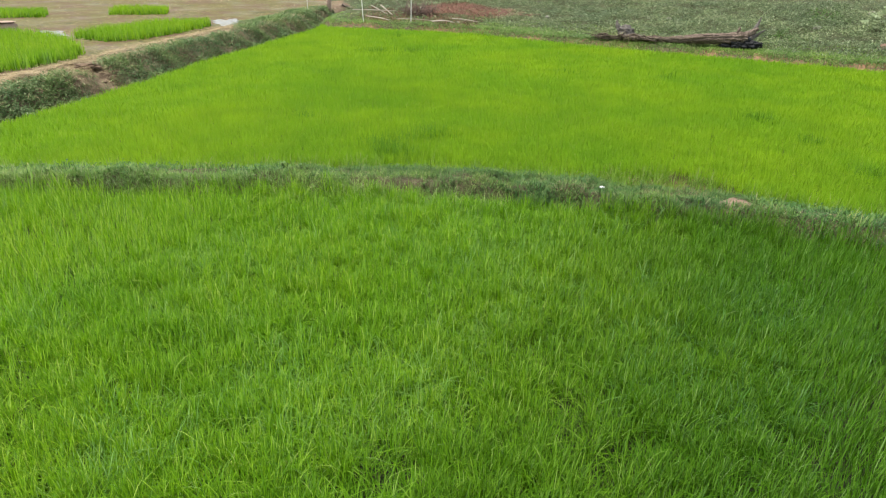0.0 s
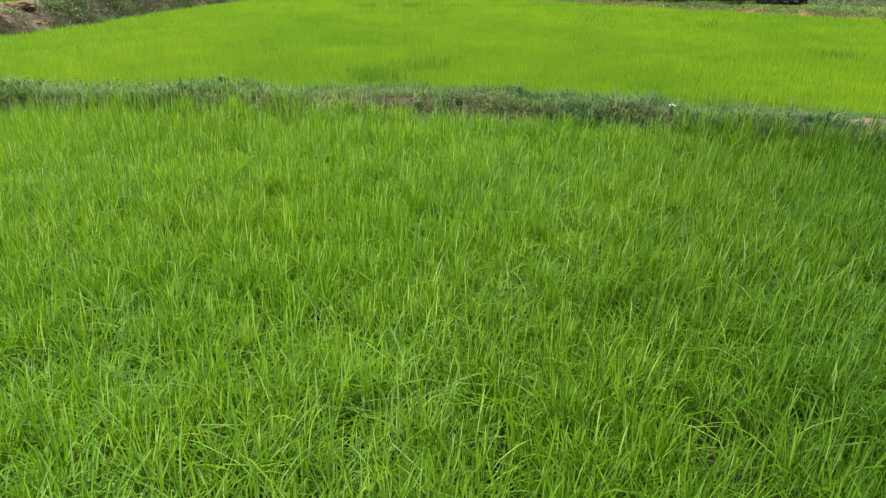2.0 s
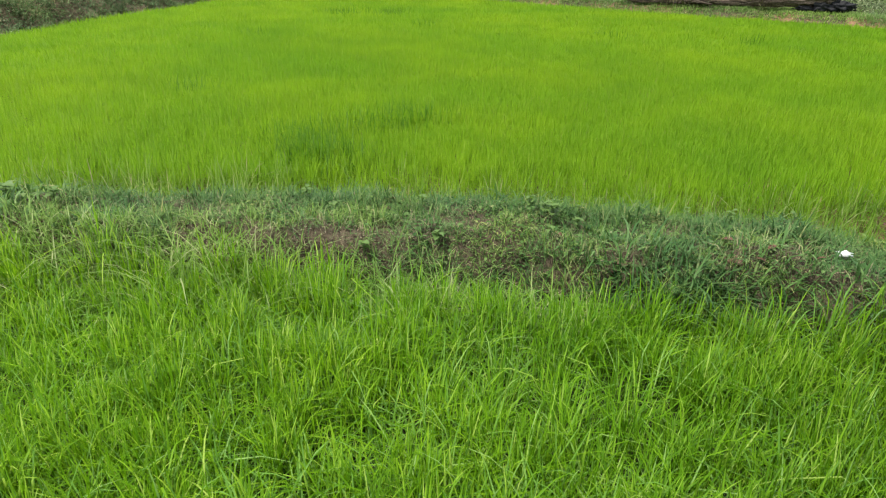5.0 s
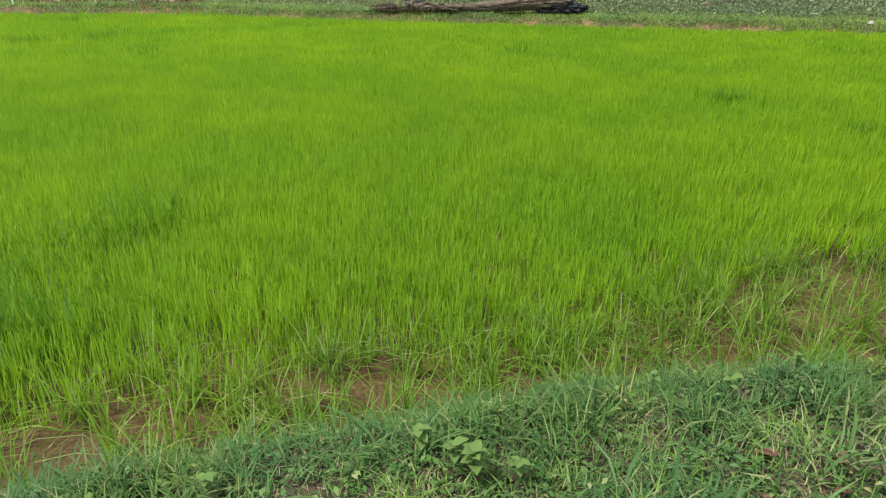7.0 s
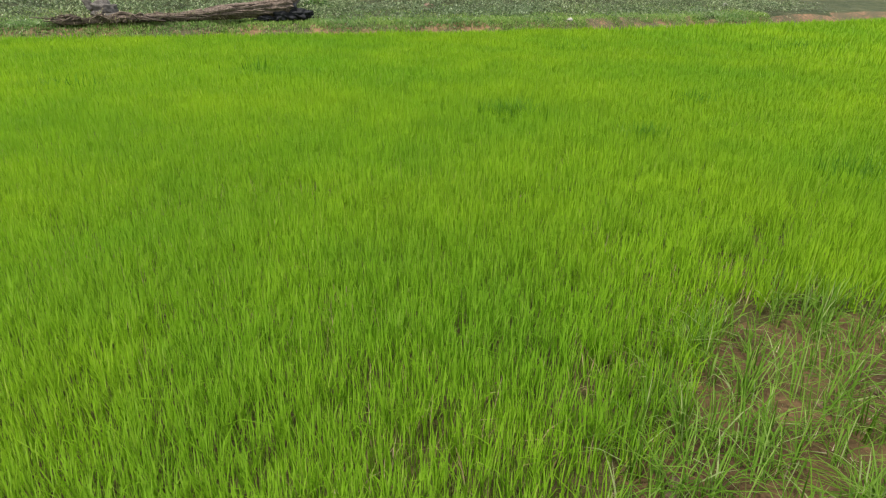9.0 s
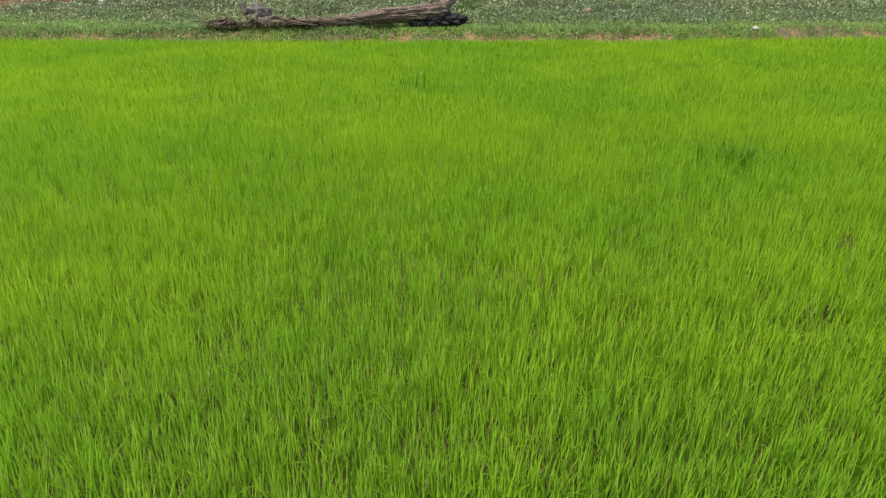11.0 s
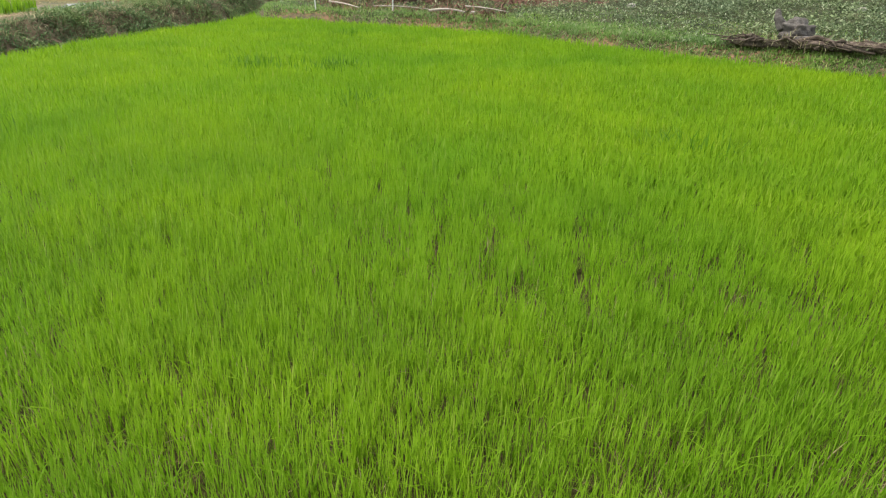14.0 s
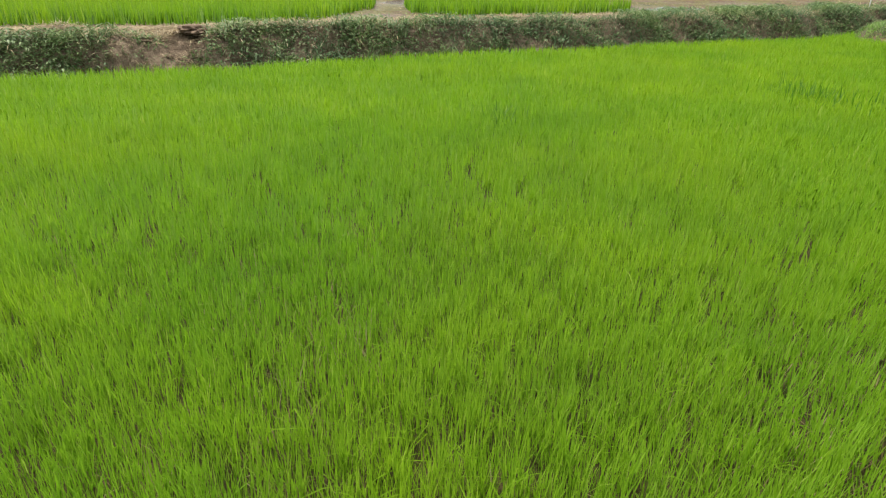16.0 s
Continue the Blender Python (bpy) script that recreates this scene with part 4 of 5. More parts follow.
BARK = wood_material("weathered_bark", [(0.38, (0.025, 0.018, 0.015)), (0.47, (0.095, 0.07, 0.055)), (0.56, (0.18, 0.14, 0.112)), (0.7, (0.31, 0.255, 0.215))], (2.5, 30, 30))
DEADGRASS = leaf_material("dead_grass_leaf", [(0.0, (0.07, 0.058, 0.034)), (0.5, (0.18, 0.15, 0.085)), (0.8, (0.2, 0.23, 0.1)), (1.0, (0.4, 0.34, 0.21))], ((0.85, 0.85, 0.85), (1.1, 1.1, 1.1)), 2.0, 0.2, 0.7)
ROOT = wood_material("dark_root", [(0.36, (0.025, 0.019, 0.015)), (0.5, (0.085, 0.065, 0.05)), (0.62, (0.16, 0.125, 0.1)), (0.75, (0.26, 0.21, 0.17))])
GREYWOOD = wood_material("bleached_wood", [(0.3, (0.035, 0.03, 0.027)), (0.5, (0.11, 0.098, 0.088)), (0.75, (0.26, 0.24, 0.22))], (5, 5, 14))
CHAR = wood_material("charred_wood", [(0.35, (0.008, 0.008, 0.009)), (0.6, (0.022, 0.023, 0.026)), (0.85, (0.08, 0.08, 0.085))], (12, 12, 12), 0.6)
TWIG = wood_material("dry_twig", [(0.3, (0.08, 0.055, 0.045)), (0.6, (0.17, 0.12, 0.1)), (0.85, (0.27, 0.21, 0.17))], (20, 20, 20))
PALEWOOD = wood_material("peeled_stick", [(0.3, (0.28, 0.24, 0.19)), (0.6, (0.43, 0.38, 0.32)), (0.85, (0.56, 0.52, 0.45))], (10, 10, 10), 0.7, 0.3)
WHITEPAINT = wood_material("white_pole", [(0.3, (0.6, 0.59, 0.56)), (0.6, (0.74, 0.73, 0.7)), (0.85, (0.8, 0.8, 0.78))], (14, 14, 3), 0.6, 0.2)
CUTWOOD = wood_material("cut_wood", [(0.3, (0.2, 0.14, 0.105)), (0.55, (0.36, 0.27, 0.21)), (0.8, (0.5, 0.4, 0.32))], (8, 8, 3))
STONE = earth_material("pale_stone", [(0.3, (0.2, 0.18, 0.15)), (0.5, (0.32, 0.29, 0.26)), (0.7, (0.45, 0.42, 0.38))], 30, 6, 0.85)
PINKSTONE = earth_material("reddish_stone", [(0.3, (0.13, 0.078, 0.058)), (0.5, (0.21, 0.135, 0.1)), (0.7, (0.3, 0.21, 0.165))], 25, 5, 0.85)
CLOD = earth_material("earth_clod", [(0.3, (0.06, 0.04, 0.025)), (0.5, (0.14, 0.095, 0.06)), (0.7, (0.24, 0.17, 0.11))], 40, 6)
PLASTIC, N, K, b = material("crumpled_white_plastic", 0.45, 0.4)
K.new(ramp(N, K, noise_of(N, K, 40, 3), [(0.3, (0.4, 0.4, 0.4)), (0.7, (0.7, 0.7, 0.7))]), b.inputs["Base Color"])
DEADLEAF = earth_material("dead_leaf", [(0.3, (0.07, 0.036, 0.024)), (0.5, (0.13, 0.07, 0.045)), (0.7, (0.2, 0.12, 0.08))], 60, 15, 0.7)
YELLOWLEAF = leaf_material("yellowed_leaf", [(0.0, (0.32, 0.38, 0.12)), (1.0, (0.4, 0.44, 0.16))], ((0.9, 0.95, 1), (1.1, 1.05, 1)), 20, 0.3)

# the old log on the bank
gz = ground_z(2.75, 23.75)
log = holder("fallen_log", 2.75, 23.75, gz, "weathered brown fallen tree trunk with torn, charred end on the bank", "log")
log.rotation_euler, log.scale = (0, -0.012, -0.1), (0.9, 0.9, 0.8)
ctrl = [(-1.7, 0.0, 0.1, 0.09), (-0.9, 0.05, 0.13, 0.1), (-0.2, 0.0, 0.13, 0.1), (0.25, -0.03, 0.17, 0.125), (0.6, -0.02, 0.22, 0.16), (1.1, 0.0, 0.25, 0.185), (1.8, 0.0, 0.31, 0.22), (2.15, 0.0, 0.34, 0.235), (2.3, 0.02, 0.36, 0.19)]
p, r = curve_points(ctrl, 110)
part("trunk", tube(p, r, 48, 0.34, 1.3, 17.0), BARK, log)
p, r = curve_points([(-1.6, 0.02, 0.12, 0.09), (-2.1, 0.0, 0.1, 0.085), (-2.6, -0.05, 0.08, 0.08), (-2.9, -0.08, 0.1, 0.05)], 24)
part("root", tube(p, r, 14, 0.5, 4.1), ROOT, log)
# long torn ribs of old wood twisting along the trunk
lrng = random.Random(31)
for k in range(22):
    x0, turn = lrng.uniform(-0.6, 1.5), lrng.uniform(-0.5, 2.6)
    run, twist = lrng.uniform(0.35, 0.9), lrng.uniform(-0.5, 0.3)
    pts = []
    for t in (0.0, 0.3, 0.7, 1.0):
        xx = min(x0 + run * t, 2.2)
        rad = float(np.interp(xx, [-0.9, -0.2, 0.25, 0.6, 1.1, 1.8, 2.15], [0.1, 0.1, 0.125, 0.16, 0.185, 0.22, 0.235])) * (1.0 if 0 < t < 1 else 0.93)
        mid = float(np.interp(xx, [-0.9, -0.2, 0.25, 0.6, 1.1, 1.8, 2.15], [0.13, 0.13, 0.17, 0.22, 0.25, 0.31, 0.34]))
        a = turn + twist * t
        pts.append((xx, -math.cos(a) * rad, mid + math.sin(a) * rad, (0.012 if t in (0.0, 1.0) else 0.03) * lrng.uniform(0.8, 1.3)))
    p, r = curve_points(pts, 14)
    part("bark_rib", tube(p, r, 7, 0.6, k * 2.1), BARK if k % 3 else ROOT, log)
p, r = curve_points([(-1.9, 0.15, 0.1, 0.05), (-1.5, 0.05, 0.25, 0.06), (-1.1, -0.1, 0.14, 0.05), (-0.6, -0.2, 0.05, 0.02)], 18)
part("root", tube(p, r, 10, 0.5, 6.1), ROOT, log)
p, r = curve_points([(2.05, 0.05, 0.36, 0.15), (2.25, 0.1, 0.46, 0.13), (2.42, 0.15, 0.58, 0.1), (2.58, 0.2, 0.7, 0.05)], 20)
part("branch_stub", tube(p, r, 16, 0.35, 2.7), BARK, log)
p, r = curve_points([(1.95, 0.0, 0.52, 0.06), (2.0, 0.0, 0.66, 0.045), (2.02, 0.02, 0.76, 0.012)], 10)
part("branch_stub", tube(p, r, 10, 0.3, 8.7), BARK, log)
for x, z, k, sq in [(2.45, 0.12, 0.19, (1.4, 0.8, 0.7)), (2.1, 0.1, 0.2, (1.3, 0.8, 0.75)), (1.65, 0.04, 0.15, (1.7, 0.8, 0.55)), (2.7, 0.16, 0.09, (1.2, 0.8, 0.7))]:
    part("charred_end", lump(k, x * 2, 0.7, sq, 4, 2.3), CHAR, log, "black charred wood under the torn end").location = (x, -0.1, z)
lrng = random.Random(12)
for k in range(26):
    x0 = lrng.uniform(-2.8, 0.2)
    p, r = curve_points([(x0, lrng.uniform(-0.1, 0.1), 0.04, 0.05), (x0 + lrng.uniform(-0.25, 0.25), lrng.uniform(-0.2, 0.1), lrng.uniform(0.1, 0.27), lrng.uniform(0.015, 0.04)),
                         (x0 + lrng.uniform(-0.6, 0.6), lrng.uniform(-0.25, 0.1), lrng.uniform(0.02, 0.2), 0.012)], 12)
    part("root", tube(p, r, 8, 0.5, k * 1.3), ROOT, log)
p, r = curve_points([(2.2, -0.02, 0.28, 0.16), (2.32, -0.02, 0.27, 0.15), (2.4, 0.0, 0.26, 0.08)], 8)
part("hollow", tube(p, r, 18, 0.3, 3.2), CHAR, log, "blackened hollow of the broken trunk")

gz = ground_z(5.0, 24.2)
snag_up = 1.4
snag = holder("broken_branch", 5.0, 24.2, gz, "grey bleached broken branch standing beside the log", "branch")
for ctrl in ([(-0.15, 0, -0.05, 0.07), (-0.05, 0, 0.2, 0.09), (0.05, 0, 0.42, 0.06), (0.12, 0, 0.62, 0.02)], [(-0.02, 0, 0.15, 0.05), (0.16, 0.02, 0.28, 0.04), (0.34, 0.04, 0.36, 0.012)]):
    p, r = curve_points(ctrl, 18)
    p = [(a, b, c * snag_up) for a, b, c in p]
    part("limb", tube(p, r, 12, 0.35, ctrl[0][3] * 90), GREYWOOD, snag)

gz = ground_z(1.08, 24.35)
stump = holder("stump_piece", 1.08, 24.35, gz, "grey gnarled piece of stump lying behind the log", "wood")
part("body", lump(0.23, 3.7, 0.5, (1.0, 0.8, 0.85), 4, 1.9), GREYWOOD, stump).location = (0, 0, 0.2)
p, r = curve_points([(-0.2, 0, 0.25, 0.1), (-0.3, 0, 0.42, 0.07), (-0.32, 0, 0.55, 0.03)], 12)
part("stub", tube(p, r, 12, 0.4, 5.5), GREYWOOD, stump)
p, r = curve_points([(0.0, -0.25, 0.1, 0.08), (0.4, -0.28, 0.12, 0.07), (0.8, -0.25, 0.06, 0.03)], 14)
part("stub", tube(p, r, 12, 0.4, 6.5), GREYWOOD, stump)

# straw caught on the face of the left bund
x, y = scatter(-12, -6.8, 6, 25, 170, lambda x, y: smooth(0.25, 0.6, left_toe(y) - x) * (left_toe(y) - x < 1.1) * smooth(0.42, 0.58, fbm(x * 1.7, y * 1.7, 97)))
n = len(x)
sets = [blades(x, y, height(x, y) + rng.uniform(0.03, 0.1, n), rng.uniform(0.08, 0.24, n), rng.uniform(0.005, 0.01, n), rng.uniform(1.0, 1.7, n), rng.uniform(0.1, 0.5, n), 2, rng.normal(0, 1.2, n))]
tagged(new("straw_litter", blade_mesh("straw_litter", sets, STRAW)), "dry straw hanging down the face of the bund", "straw", kind="stuff")

# poles and peeled sticks by the corner
for x, y, h, lx, r in [(-7.16, 25.1, 1.75, 0.03, 0.017), (-8.97, 24.62, 1.7, -0.12, 0.017), (-12.9, 26.8, 1.3, 0.02, 0.012)]:
    z = ground_z(x, y)
    pole = new("pole", None)
    bm = tube([(lx * t, 0, -0.25 + (h + 0.25) * t) for t in np.linspace(0, 1, 9)], [r * (1 - 0.25 * t) for t in np.linspace(0, 1, 9)], 10, 0.08, x)
    me = bpy.data.meshes.new("pole")
    bm.to_mesh(me)
    bm.free()
    me.materials.append(WHITEPAINT)
    bpy.data.objects.remove(pole)
    pole = new("pole", me)
    pole.location = (x, y, z)
    tagged(pole, "slim whitish pole stuck upright in the bank", "pole", "poles at the field corner")
for (x1, y1), (x2, y2), lift, sag, r in [((-9.4, 25.7), (-8.1, 25.1), 0.0, 0.02, 0.022), ((-9.15, 26.5), (-8.5, 26.25), 0.3, 0.0, 0.026), ((-9.9, 27.1), (-8.75, 26.3), 0.16, 0.0, 0.017), ((-6.4, 25.45), (-5.5, 25.5), 0.0, 0.05, 0.026),
                                         ((-5.9, 26.3), (-4.7, 25.9), 0.0, 0.02, 0.018), ((-8.0, 25.6), (-6.5, 25.75), 0.0, 0.03, 0.014), ((-10.0, 25.6), (-8.6, 27.0), 0.2, 0.02, 0.017)]:
    z1, z2 = ground_z(x1, y1) + r + lift + 0.05, ground_z(x2, y2) + r * 0.6 + 0.05
    pts = [(x1 + (x2 - x1) * t, y1 + (y2 - y1) * t, z1 + (z2 - z1) * t + sag * math.sin(math.pi * t)) for t in np.linspace(0, 1, 10)]
    me = bpy.data.meshes.new("stick")
    bm = tube(pts, [r * (1.1 - 0.5 * t) for t in np.linspace(0, 1, 10)], 8, 0.15, x1)
    bm.to_mesh(me)
    bm.free()
    me.materials.append(PALEWOOD)
    tagged(new("stick", me), "pale peeled stick lying on the bank", "stick", "sticks at the field corner")

# a heap of dry brushwood beside the red earth
gz = ground_z(-7.6, 26.9)
brush = holder("brush_pile", -7.6, 26.9, gz, "tangled heap of dark dry twigs on red earth", "brushwood")
rnd = random.Random(5)
for k in range(90):
    a, s = rnd.uniform(0, 6.28), rnd.uniform(0.1, 0.75)
    x0, y0 = math.cos(a) * s, math.sin(a) * s * 0.7
    tip = Vector((rnd.uniform(-0.6, 0.6), rnd.uniform(-0.4, 0.4), rnd.uniform(0.25, 0.75)))
    mid = Vector((rnd.uniform(-0.1, 0.1), rnd.uniform(-0.1, 0.1), 0))
    pts = [Vector((x0, y0, -0.05)), Vector((x0, y0, 0)) + tip * 0.5 + mid, Vector((x0, y0, 0)) + tip]
    part("twig", tube(pts, [0.016, 0.011, 0.004], 5), TWIG, brush)

# brown leaf litter over the red mound
x, y = rng.normal(-6.1, 1.3, 1500), rng.normal(28.2, 0.7, 1500)
v = leaf_cards(x, y, height(x, y) + rng.uniform(0.0, 0.03, 1500), rng.uniform(0.04, 0.1, 1500), rng.uniform(-0.3, 0.8, 1500), 0.5)
BROWNLEAF = leaf_material("brown_litter_leaf", [(0.0, (0.07, 0.035, 0.025)), (0.6, (0.16, 0.08, 0.055)), (1.0, (0.27, 0.17, 0.12))], ((0.85, 0.85, 0.85), (1.1, 1.1, 1.1)), 1.0, 0.15, 0.8)
tagged(new("leaf_litter", blade_mesh("leaf_litter", [v], BROWNLEAF)), "reddish brown dead leaves strewn over red earth", "litter", kind="stuff")

# dead grass and broken stalks about the sticks
x, y = rng.uniform(-10.2, -4.6, 2600), rng.uniform(24.9, 27.6, 2600)
k = (y > far_toe(x) + 0.25) & (rng.random(2600) < 0.25 + 0.75 * smooth(0.35, 0.55, fbm(x * 1.2, y * 1.2, 99)))
x, y = x[k], y[k]
n = len(x)
sets = [blades(x, y, height(x, y) + rng.uniform(0.0, 0.05, n), rng.uniform(0.08, 0.28, n), rng.uniform(0.012, 0.024, n), rng.uniform(0.5, 1.5, n), rng.uniform(0.1, 0.6, n), 2)]
tagged(new("matted_grass", blade_mesh("matted_grass", sets, BROWNLEAF)), "brown dead grass and stalks lying about the sticks", "grass", kind="stuff")

# a post and a fallen post behind the corner of the bund
for name, pts, rad, lab in [("post", [(0, 0, -0.2), (0.01, 0, 0.3), (0, 0.01, 0.7), (0.01, 0, 1.0)], [0.12, 0.115, 0.11, 0.105], "weathered brown post standing behind the bund"),
                            ("fallen_post", [(0.5, 0.3, 0.25), (0.75, 0.35, 0.16), (1.1, 0.4, 0.06)], [0.06, 0.065, 0.05], "dark weathered post lying behind the bund")]:
    bm = tube(pts, rad, 12, 0.15, 3.3)
    me = bpy.data.meshes.new(name)
    bm.to_mesh(me)
    bm.free()
    me.materials.append(CUTWOOD if name == "post" else BARK)
    ob = new(name, me)
    ob.location = (-12.4, 27.8, ground_z(-12.4, 27.8))
    tagged(ob, lab, "post")

# taller leafy plants among the creeper
LEAFGREEN = leaf_material("shrub_leaf", [(0.0, (0.03, 0.075, 0.015)), (0.6, (0.075, 0.165, 0.028)), (1.0, (0.15, 0.26, 0.055))], ((0.85, 0.9, 1.0), (1.12, 1.08, 1.0)), 1.0, 0.35, 0.5)
PALELEAF = leaf_material("pale_round_leaf", [(0.0, (0.15, 0.2, 0.09)), (0.6, (0.24, 0.3, 0.15)), (1.0, (0.34, 0.4, 0.23))], ((0.9, 0.92, 1.0), (1.1, 1.05, 1.0)), 1.0, 0.3, 0.5)
for x0, y0, wide, tall, n, leaf, fat, mat, lab in [
        (5.95, 25.4, 0.5, 0.35, 260, 0.1, 0.3, LEAFGREEN, "bright green leafy weed standing beside the broken branch"), (9.3, 28.3, 0.8, 0.75, 150, 0.19, 0.95, PALELEAF, "pale green plant with large round leaves on the bank"),
        (10.6, 29.6, 0.8, 0.6, 110, 0.17, 0.9, PALELEAF, "pale green plant with large round leaves on the bank"), (7.6, 29.5, 1.0, 0.45, 320, 0.11, 0.4, LEAFGREEN, "dark green leafy shrub growing on the bank"),
        (12.0, 28.2, 1.0, 0.5, 320, 0.11, 0.4, LEAFGREEN, "dark green leafy shrub growing on the bank"), (14.6, 29.0, 1.1, 0.5, 320, 0.11, 0.4, LEAFGREEN, "dark green leafy shrub growing on the bank"),
        (5.6, 37.5, 1.3, 0.7, 420, 0.15, 0.4, LEAFGREEN, "dark green leafy shrub high on the bank"), (7.6, 38.0, 1.3, 0.8, 420, 0.15, 0.4, LEAFGREEN, "dark green leafy shrub high on the bank"),
        (9.8, 38.0, 1.3, 0.7, 420, 0.15, 0.4, LEAFGREEN, "dark green leafy shrub high on the bank")]:
    u, h = rng.normal(0, wide * 0.42, n), rng.random(n) ** 0.7
    w = rng.normal(0, wide * 0.42, n)
    crown = tall * np.exp(-(u ** 2 + w ** 2) / (wide * 0.75) ** 2) * h * (0.7 + 0.6 * fbm(u * 4 + x0, w * 4 + y0, 33))
    lift = height(u + x0, w + y0) - ground_z(x0, y0)
    shrub = holder("bank_shrub", x0, y0, ground_z(x0, y0), lab, "shrub", "shrubs on the bank")
    me = blade_mesh("crown", [leaf_cards(u, w, lift + crown, leaf * rng.uniform(0.6, 1.2, n), rng.uniform(-0.6, 0.9, n), fat)], mat)
    crown_ob = new("crown", me)
    crown_ob.parent = shrub
    for k in range(5):
        a, r0 = k * 1.3 + x0, wide * 0.3
        part("stem", tube([(0, 0, -0.05), (math.cos(a) * r0 * 0.5, math.sin(a) * r0 * 0.5, tall * 0.4), (math.cos(a) * r0, math.sin(a) * r0, tall * 0.75)], [0.012, 0.009, 0.004], 5), TWIG, shrub)

# stones on the bank
for x, y, r, mat, lab in [(8.68, 24.6, 0.14, PINKSTONE, "reddish broken stone lying among weeds"), (11.6, 22.4, 0.07, STONE, "pale stone at the edge of the field"), (15.2, 28.3, 0.13, STONE, "pale stone lying among weeds"),
                          (7.2, 27.6, 0.1, STONE, "pale stone lying among weeds"), (19.0, 24.0, 0.1, STONE, "pale stone lying among weeds"), (-2.4, 27.9, 0.09, STONE, "pale stone lying among weeds"),
                          (2.2, 28.5, 0.09, STONE, "pale stone lying among weeds"), (-5.5, 25.9, 0.06, STONE, "pale stone lying among weeds"), (9.5, 31.5, 0.14, STONE, "pale stone lying among weeds"), (-7.9, 27.9, 0.08, STONE, "pale stone lying among weeds"),
                          (14.2, 28.0, 0.16, PLASTIC, "white scrap lying among weeds"), (17.2, 29.2, 0.3, STONE, "large pale stone lying among weeds"), (16.2, 29.6, 0.26, STONE, "large pale stone lying among weeds")]:
    me = bpy.data.meshes.new("stone")
    bm = lump(r, x, 0.35, (1.2, 0.9, 0.7), 2)
    bm.to_mesh(me)
    bm.free()
    me.materials.append(mat)
    ob = new("stone", me)
    ob.location = (x, y, ground_z(x, y) + r * 0.35)
    tagged(ob, lab, "stone", "stones on the bank")


def single(name, bm, mat, loc, label, category, group="", rz=0.0):
    me = bpy.data.meshes.new(name)
    bm.to_mesh(me)
    bm.free()
    for p in me.polygons:
        p.use_smooth = len(p.vertices) <= 4
    me.materials.append(mat)
    ob = new(name, me)
    ob.location, ob.rotation_euler = loc, (0, 0, rz)
    return tagged(ob, label, category, group)


# crumpled white scrap and bare earth lumps on the bund
single("plastic_scrap", lump(0.025, 2.2, 0.6, (1.2, 0.9, 0.5), 3, 2.6), PLASTIC, (2.68, 8.68, ground_z(2.68, 8.68) + 0.03), "crumpled white plastic scrap on the bund", "litter")
for x, y, r in [(2.22, 8.46, 0.045), (4.2, 8.8, 0.2), (4.55, 8.78, 0.13), (1.75, 8.3, 0.035)]:
    single("earth_clod", lump(r, x * 3, 0.5, (1.2, 0.9, 0.16 if r > 0.1 else 0.3), 3, 2.2), PINKSTONE if r > 0.1 else CLOD, (x, y, ground_z(x, y) - r * 0.02), "bare lump of reddish earth on the bund", "earth", "earth clods", x)
single("earth_clod", lump(0.16, 4.4, 0.7, (1.5, 1.2, 0.35), 4, 2.4), CLOD, (-8.95, 11.7, ground_z(-8.95, 11.7) + 0.04), "dark broken clod on top of the bund", "earth", "earth clods")
for k in range(6):
    x, y, r = -7.6 - 0.17 * k, 11.4 + 0.25 * math.sin(k * 2.3), 0.022 + 0.01 * (k % 3)
    single("earth_clod", lump(r, k * 2.1, 0.8, (1.4, 1.0, 0.5), 3, 2.2), CLOD, (x, y, ground_z(x, y) + r * 0.05), "brown clod in the bare slip of the bund", "earth", "earth clods", k)
crng = random.Random(9)
for k in range(26):
    x = crng.uniform(0.2, 4.6)
    y = crng.uniform(float(bund_mid(x)) + 0.6, float(rice_start(x)))
    r = crng.uniform(0.012, 0.035)
    single("earth_clod", lump(r, k * 1.7, 0.4, (1.2, 1.0, 0.7), 1), CLOD, (x, y, ground_z(x, y) + r * 0.3), "small dry clod of mud at the field edge", "earth", "earth clods", k)
single("cut_stump", tube([(0, 0, -0.1), (0, 0, 0.08), (0.01, 0, 0.2), (0.01, 0, 0.29)], [0.31, 0.29, 0.28, 0.27], 18, 0.1, 2.0), CUTWOOD, (-16.9, 15.8, ground_z(-16.9, 15.8)), "pale cut tree stump standing in wet mud", "stump")

# broad-leaved seedlings on the bund
def leaf_mesh(length, width):
    """A rounded leaf with a folded midrib, lying along +x from its stalk."""
    bm = bmesh.new()
    rows = []
    for i in range(8):
        t = i / 7
        w = width * math.sin(math.pi * min(1, 0.06 + t * 0.94) ** 0.8) * 0.5
        z = 0.25 * length * (t - 1.3 * t * t)
        rows.append([bm.verts.new((length * t, -w, z + w * 0.35)), bm.verts.new((length * t, 0, z)), bm.verts.new((length * t, w, z + w * 0.35))])
    for a, c in zip(rows, rows[1:]):
        bm.faces.new((a[0], c[0], c[1], a[1]))
        bm.faces.new((a[1], c[1], c[2], a[2]))
    me = bpy.data.meshes.new("leaf")
    bm.to_mesh(me)
    bm.free()
    for p in me.polygons:
        p.use_smooth = True
    me.materials.append(BROADLEAF)
    return me


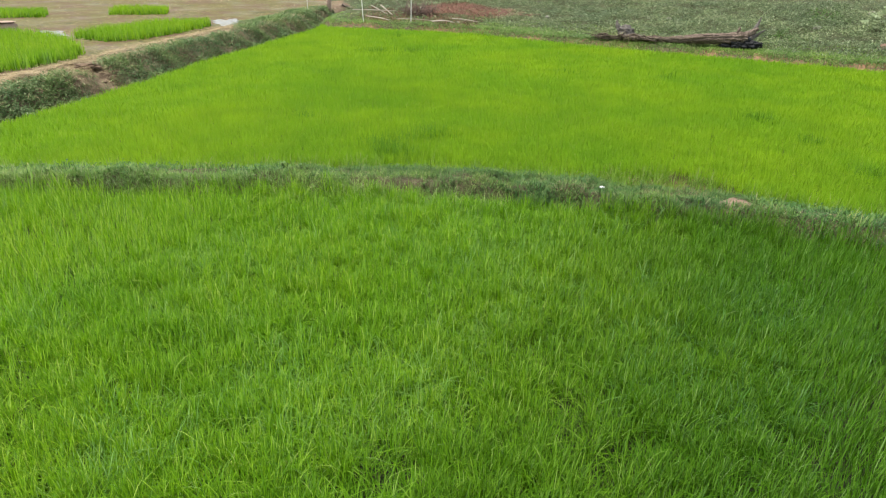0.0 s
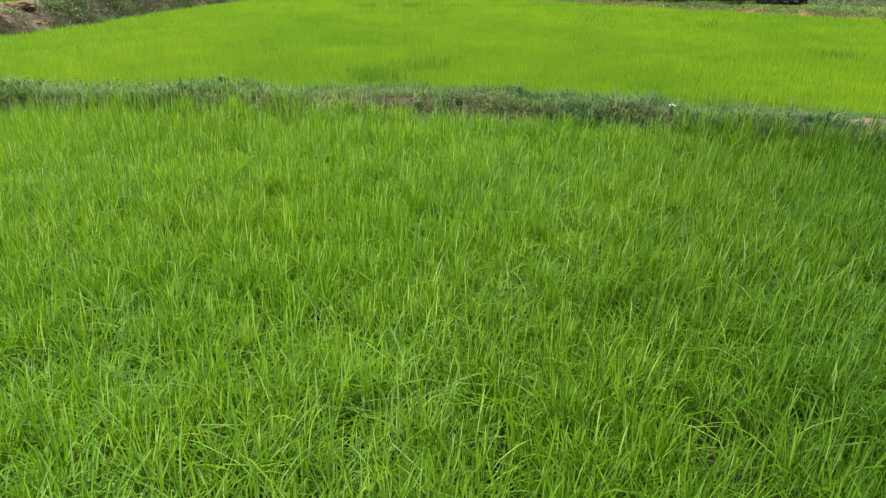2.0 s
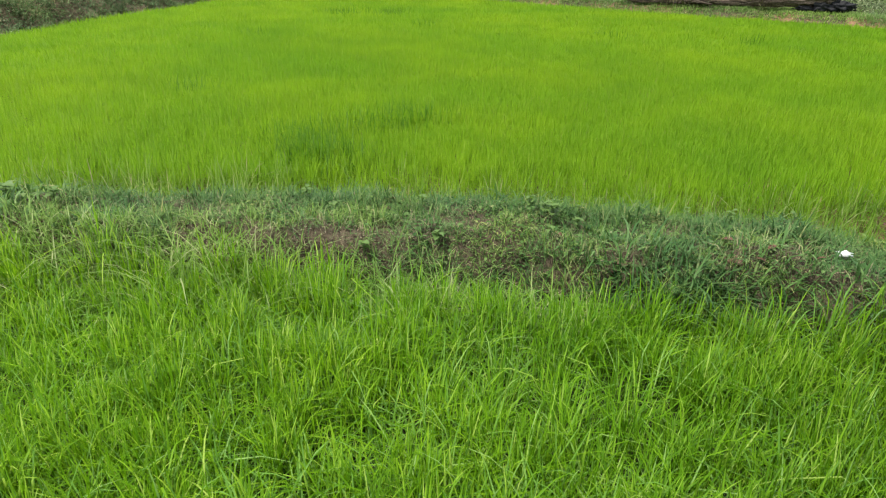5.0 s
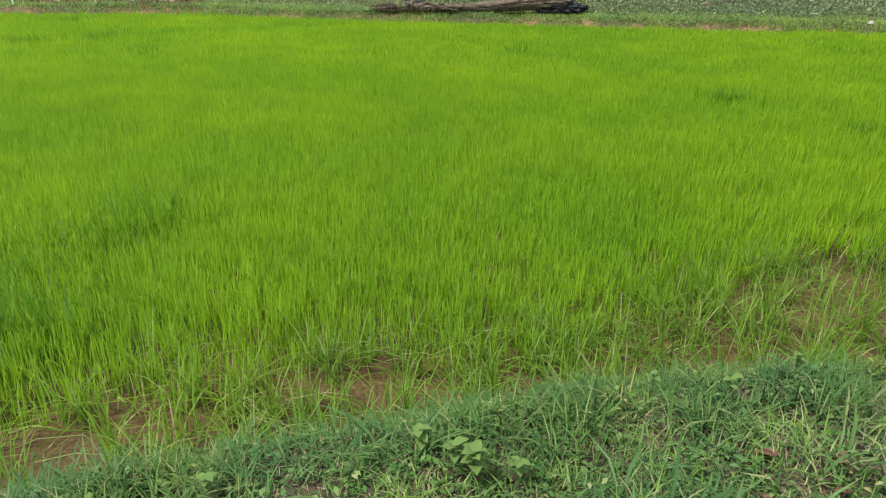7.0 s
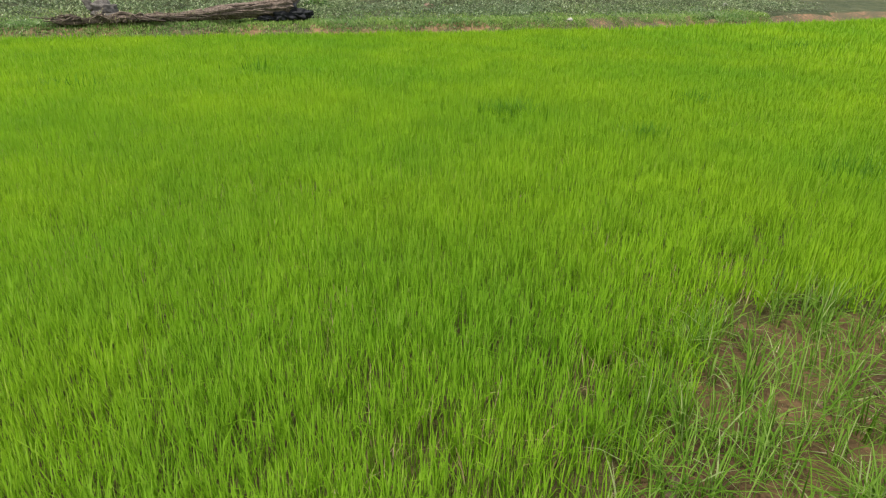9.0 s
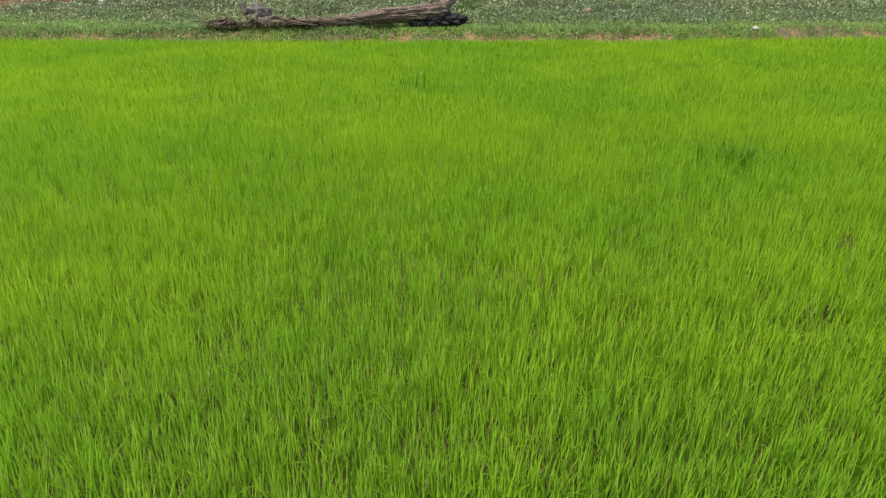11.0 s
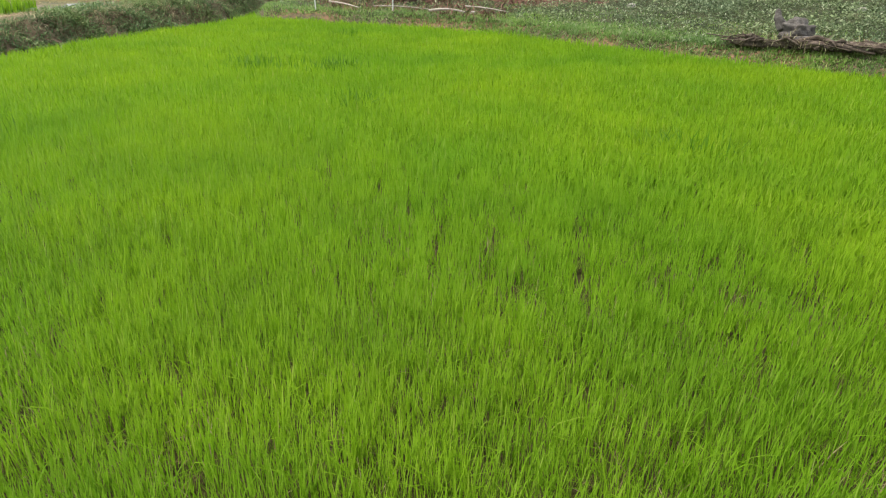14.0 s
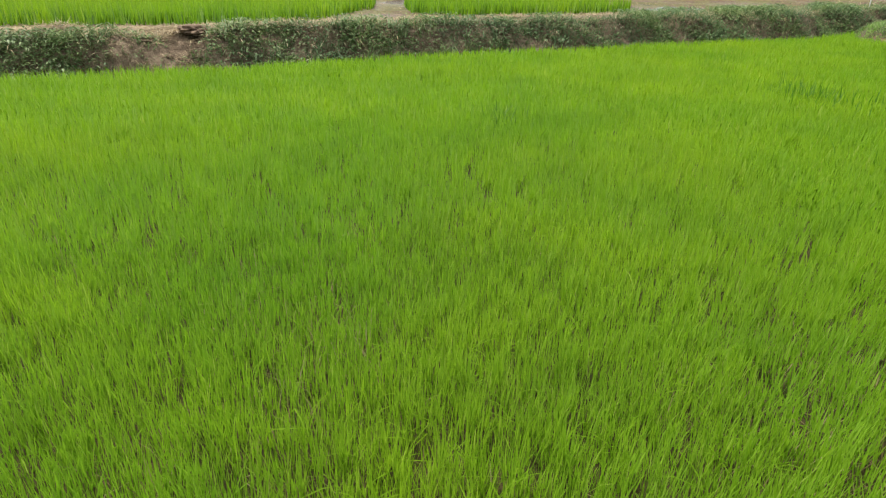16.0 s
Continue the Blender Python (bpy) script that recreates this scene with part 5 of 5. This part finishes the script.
LEAVES = [leaf_mesh(0.034, 0.026), leaf_mesh(0.028, 0.023), leaf_mesh(0.038, 0.028)]
prng = random.Random(3)
for x, y, n, s, h in [(0.93, 8.13, 7, 1.15, 0.07), (0.63, 7.97, 6, 1.0, 0.06), (1.24, 8.62, 9, 1.1, 0.09), (1.38, 8.53, 14, 1.25, 0.1), (1.33, 8.56, 9, 1.1, 0.07), (1.41, 8.33, 6, 0.9, 0.06), (1.5, 8.55, 8, 1.1, 0.08), (0.32, 8.24, 5, 0.9, 0.06),
                      (1.06, 7.9, 4, 0.9, 0.08), (-0.06, 7.85, 4, 1.0, 0.05), (0.74, 7.75, 4, 0.9, 0.07), (2.2, 8.85, 6, 0.9, 0.1), (2.5, 9.0, 5, 0.9, 0.09), (2.0, 8.95, 5, 0.8, 0.1), (-1.15, 7.63, 9, 1.5, 0.12), (-0.95, 7.72, 8, 1.3, 0.1),
                      (0.1, 8.35, 7, 1.1, 0.1), (0.7, 8.5, 6, 1.0, 0.1), (3.1, 9.1, 6, 1.0, 0.1)]:
    z = ground_z(x, y)
    plant = holder("broadleaf_weed", x, y, z, "small light green broad-leaved seedling growing on the bund", "weed", "seedlings on the bund")
    part("stem", tube([(0, 0, -0.01), (0.004, 0, h * 0.5), (0, 0.004, h)], [0.003, 0.0025, 0.002], 5), BROADLEAF, plant)
    for k in range(n):
        ob = new("leaf", LEAVES[k % 3])
        ob.parent = plant
        ob.scale = (s * prng.uniform(0.8, 1.15),) * 3
        ob.location = (0, 0, h * (0.5 + 0.5 * (k + 1) / n))
        ob.rotation_euler = (prng.uniform(-0.3, 0.3), prng.uniform(-0.6, 0.15), k * 2.4 + prng.uniform(-0.4, 0.4))

# a flowering weed at the foot of the bund
x, y = 2.98, 9.2
FLOWER = leaf_material("magenta_petal", [(0.0, (0.2, 0.07, 0.14)), (1.0, (0.28, 0.12, 0.2))], ((0.9, 0.9, 0.9), (1.1, 1.1, 1.1)), 20, 0.3)
plant = holder("flowering_weed", x, y, ground_z(x, y), "dark leafy weed with a small magenta flower by the bund", "weed")
part("stem", tube([(0, 0, -0.01), (0.006, -0.004, 0.07), (0, 0, 0.14)], [0.004, 0.003, 0.002], 6), RICE_DARK, plant)
dark_leaf = leaf_mesh(0.05, 0.02)
dark_leaf.materials[0] = RICE_DARK
petal = leaf_mesh(0.016, 0.01)
petal.materials[0] = FLOWER
for k in range(12):
    ob = new("leaf", dark_leaf)
    ob.parent = plant
    ob.location, ob.rotation_euler = (0, 0, 0.02 + 0.009 * k), (0.2, -0.5 + 0.04 * k, k * 2.4)
for k in range(9):
    ob = new("petal", petal)
    ob.parent = plant
    ob.location, ob.rotation_euler = (-0.03 * (k % 3), 0.01 * (k % 3), 0.14 + 0.005 * (k % 3)), (0.3, -0.5, k * 2.1)

# fallen leaves
me_dead = leaf_mesh(0.06, 0.026)
me_dead.materials[0] = DEADLEAF
me_yell = leaf_mesh(0.1, 0.06)
me_yell.materials[0] = YELLOWLEAF
for k, (x, y) in enumerate([(2.3, 8.45), (2.12, 8.42), (2.38, 8.55), (1.42, 8.42), (1.72, 8.2), (2.6, 8.6), (2.85, 8.5), (0.53, 8.38), (2.2, 8.55), (3.1, 8.7)]):
    ob = new("dead_leaf", me_dead)
    ob.location, ob.rotation_euler = (x, y, ground_z(x, y) + 0.035), (0.3 * math.sin(k * 3), 0.2, k * 1.9)
    ob.scale = (0.8 + 0.05 * (k % 5),) * 3
    tagged(ob, "curled brown dead leaf lying on the bund", "leaf", "fallen leaves")
ob = new("dead_leaf", me_yell)
ob.location, ob.rotation_euler = (0.62, 9.12, ground_z(0.62, 9.12) + 0.02), (0.1, 0, 1.2)
tagged(ob, "yellow-green fallen leaf lying on wet mud", "leaf", "fallen leaves")

n = 1300
x = rng.uniform(0.0, 3.6, n)
y = 23.75 - 0.1 * (x - 2.75) - 0.02 + rng.normal(0, 0.09, n)
sets = [blades(x, y, height(x, y) + rng.uniform(0.04, 0.2, n) * (rng.random(n) < 0.75), rng.uniform(0.06, 0.18, n), rng.uniform(0.006, 0.012, n), rng.uniform(0.3, 1.5, n), rng.uniform(0.2, 0.6, n), 2)]
tagged(new("matted_grass", blade_mesh("matted_grass", sets, DEADGRASS)), "dry grass tangled over the thin end of the log", "grass", kind="stuff")

x, y = scatter(-24, -9.5, 7, 30, 26, lambda x, y: (left_toe(y) - x > 1.9) * smooth(0.4, 0.6, fbm(x * 0.9, y * 0.9, 95)))
n = len(x)
sets = [blades(x, y, height(x, y) + rng.uniform(0.005, 0.02, n), rng.uniform(0.12, 0.35, n), rng.uniform(0.014, 0.03, n), rng.uniform(1.35, 1.58, n), np.full(n, 0.02), 1)]
tagged(new("straw_litter", blade_mesh("straw_litter", sets, STRAW)), "loose straw lying on wet paddy mud", "straw", kind="stuff")
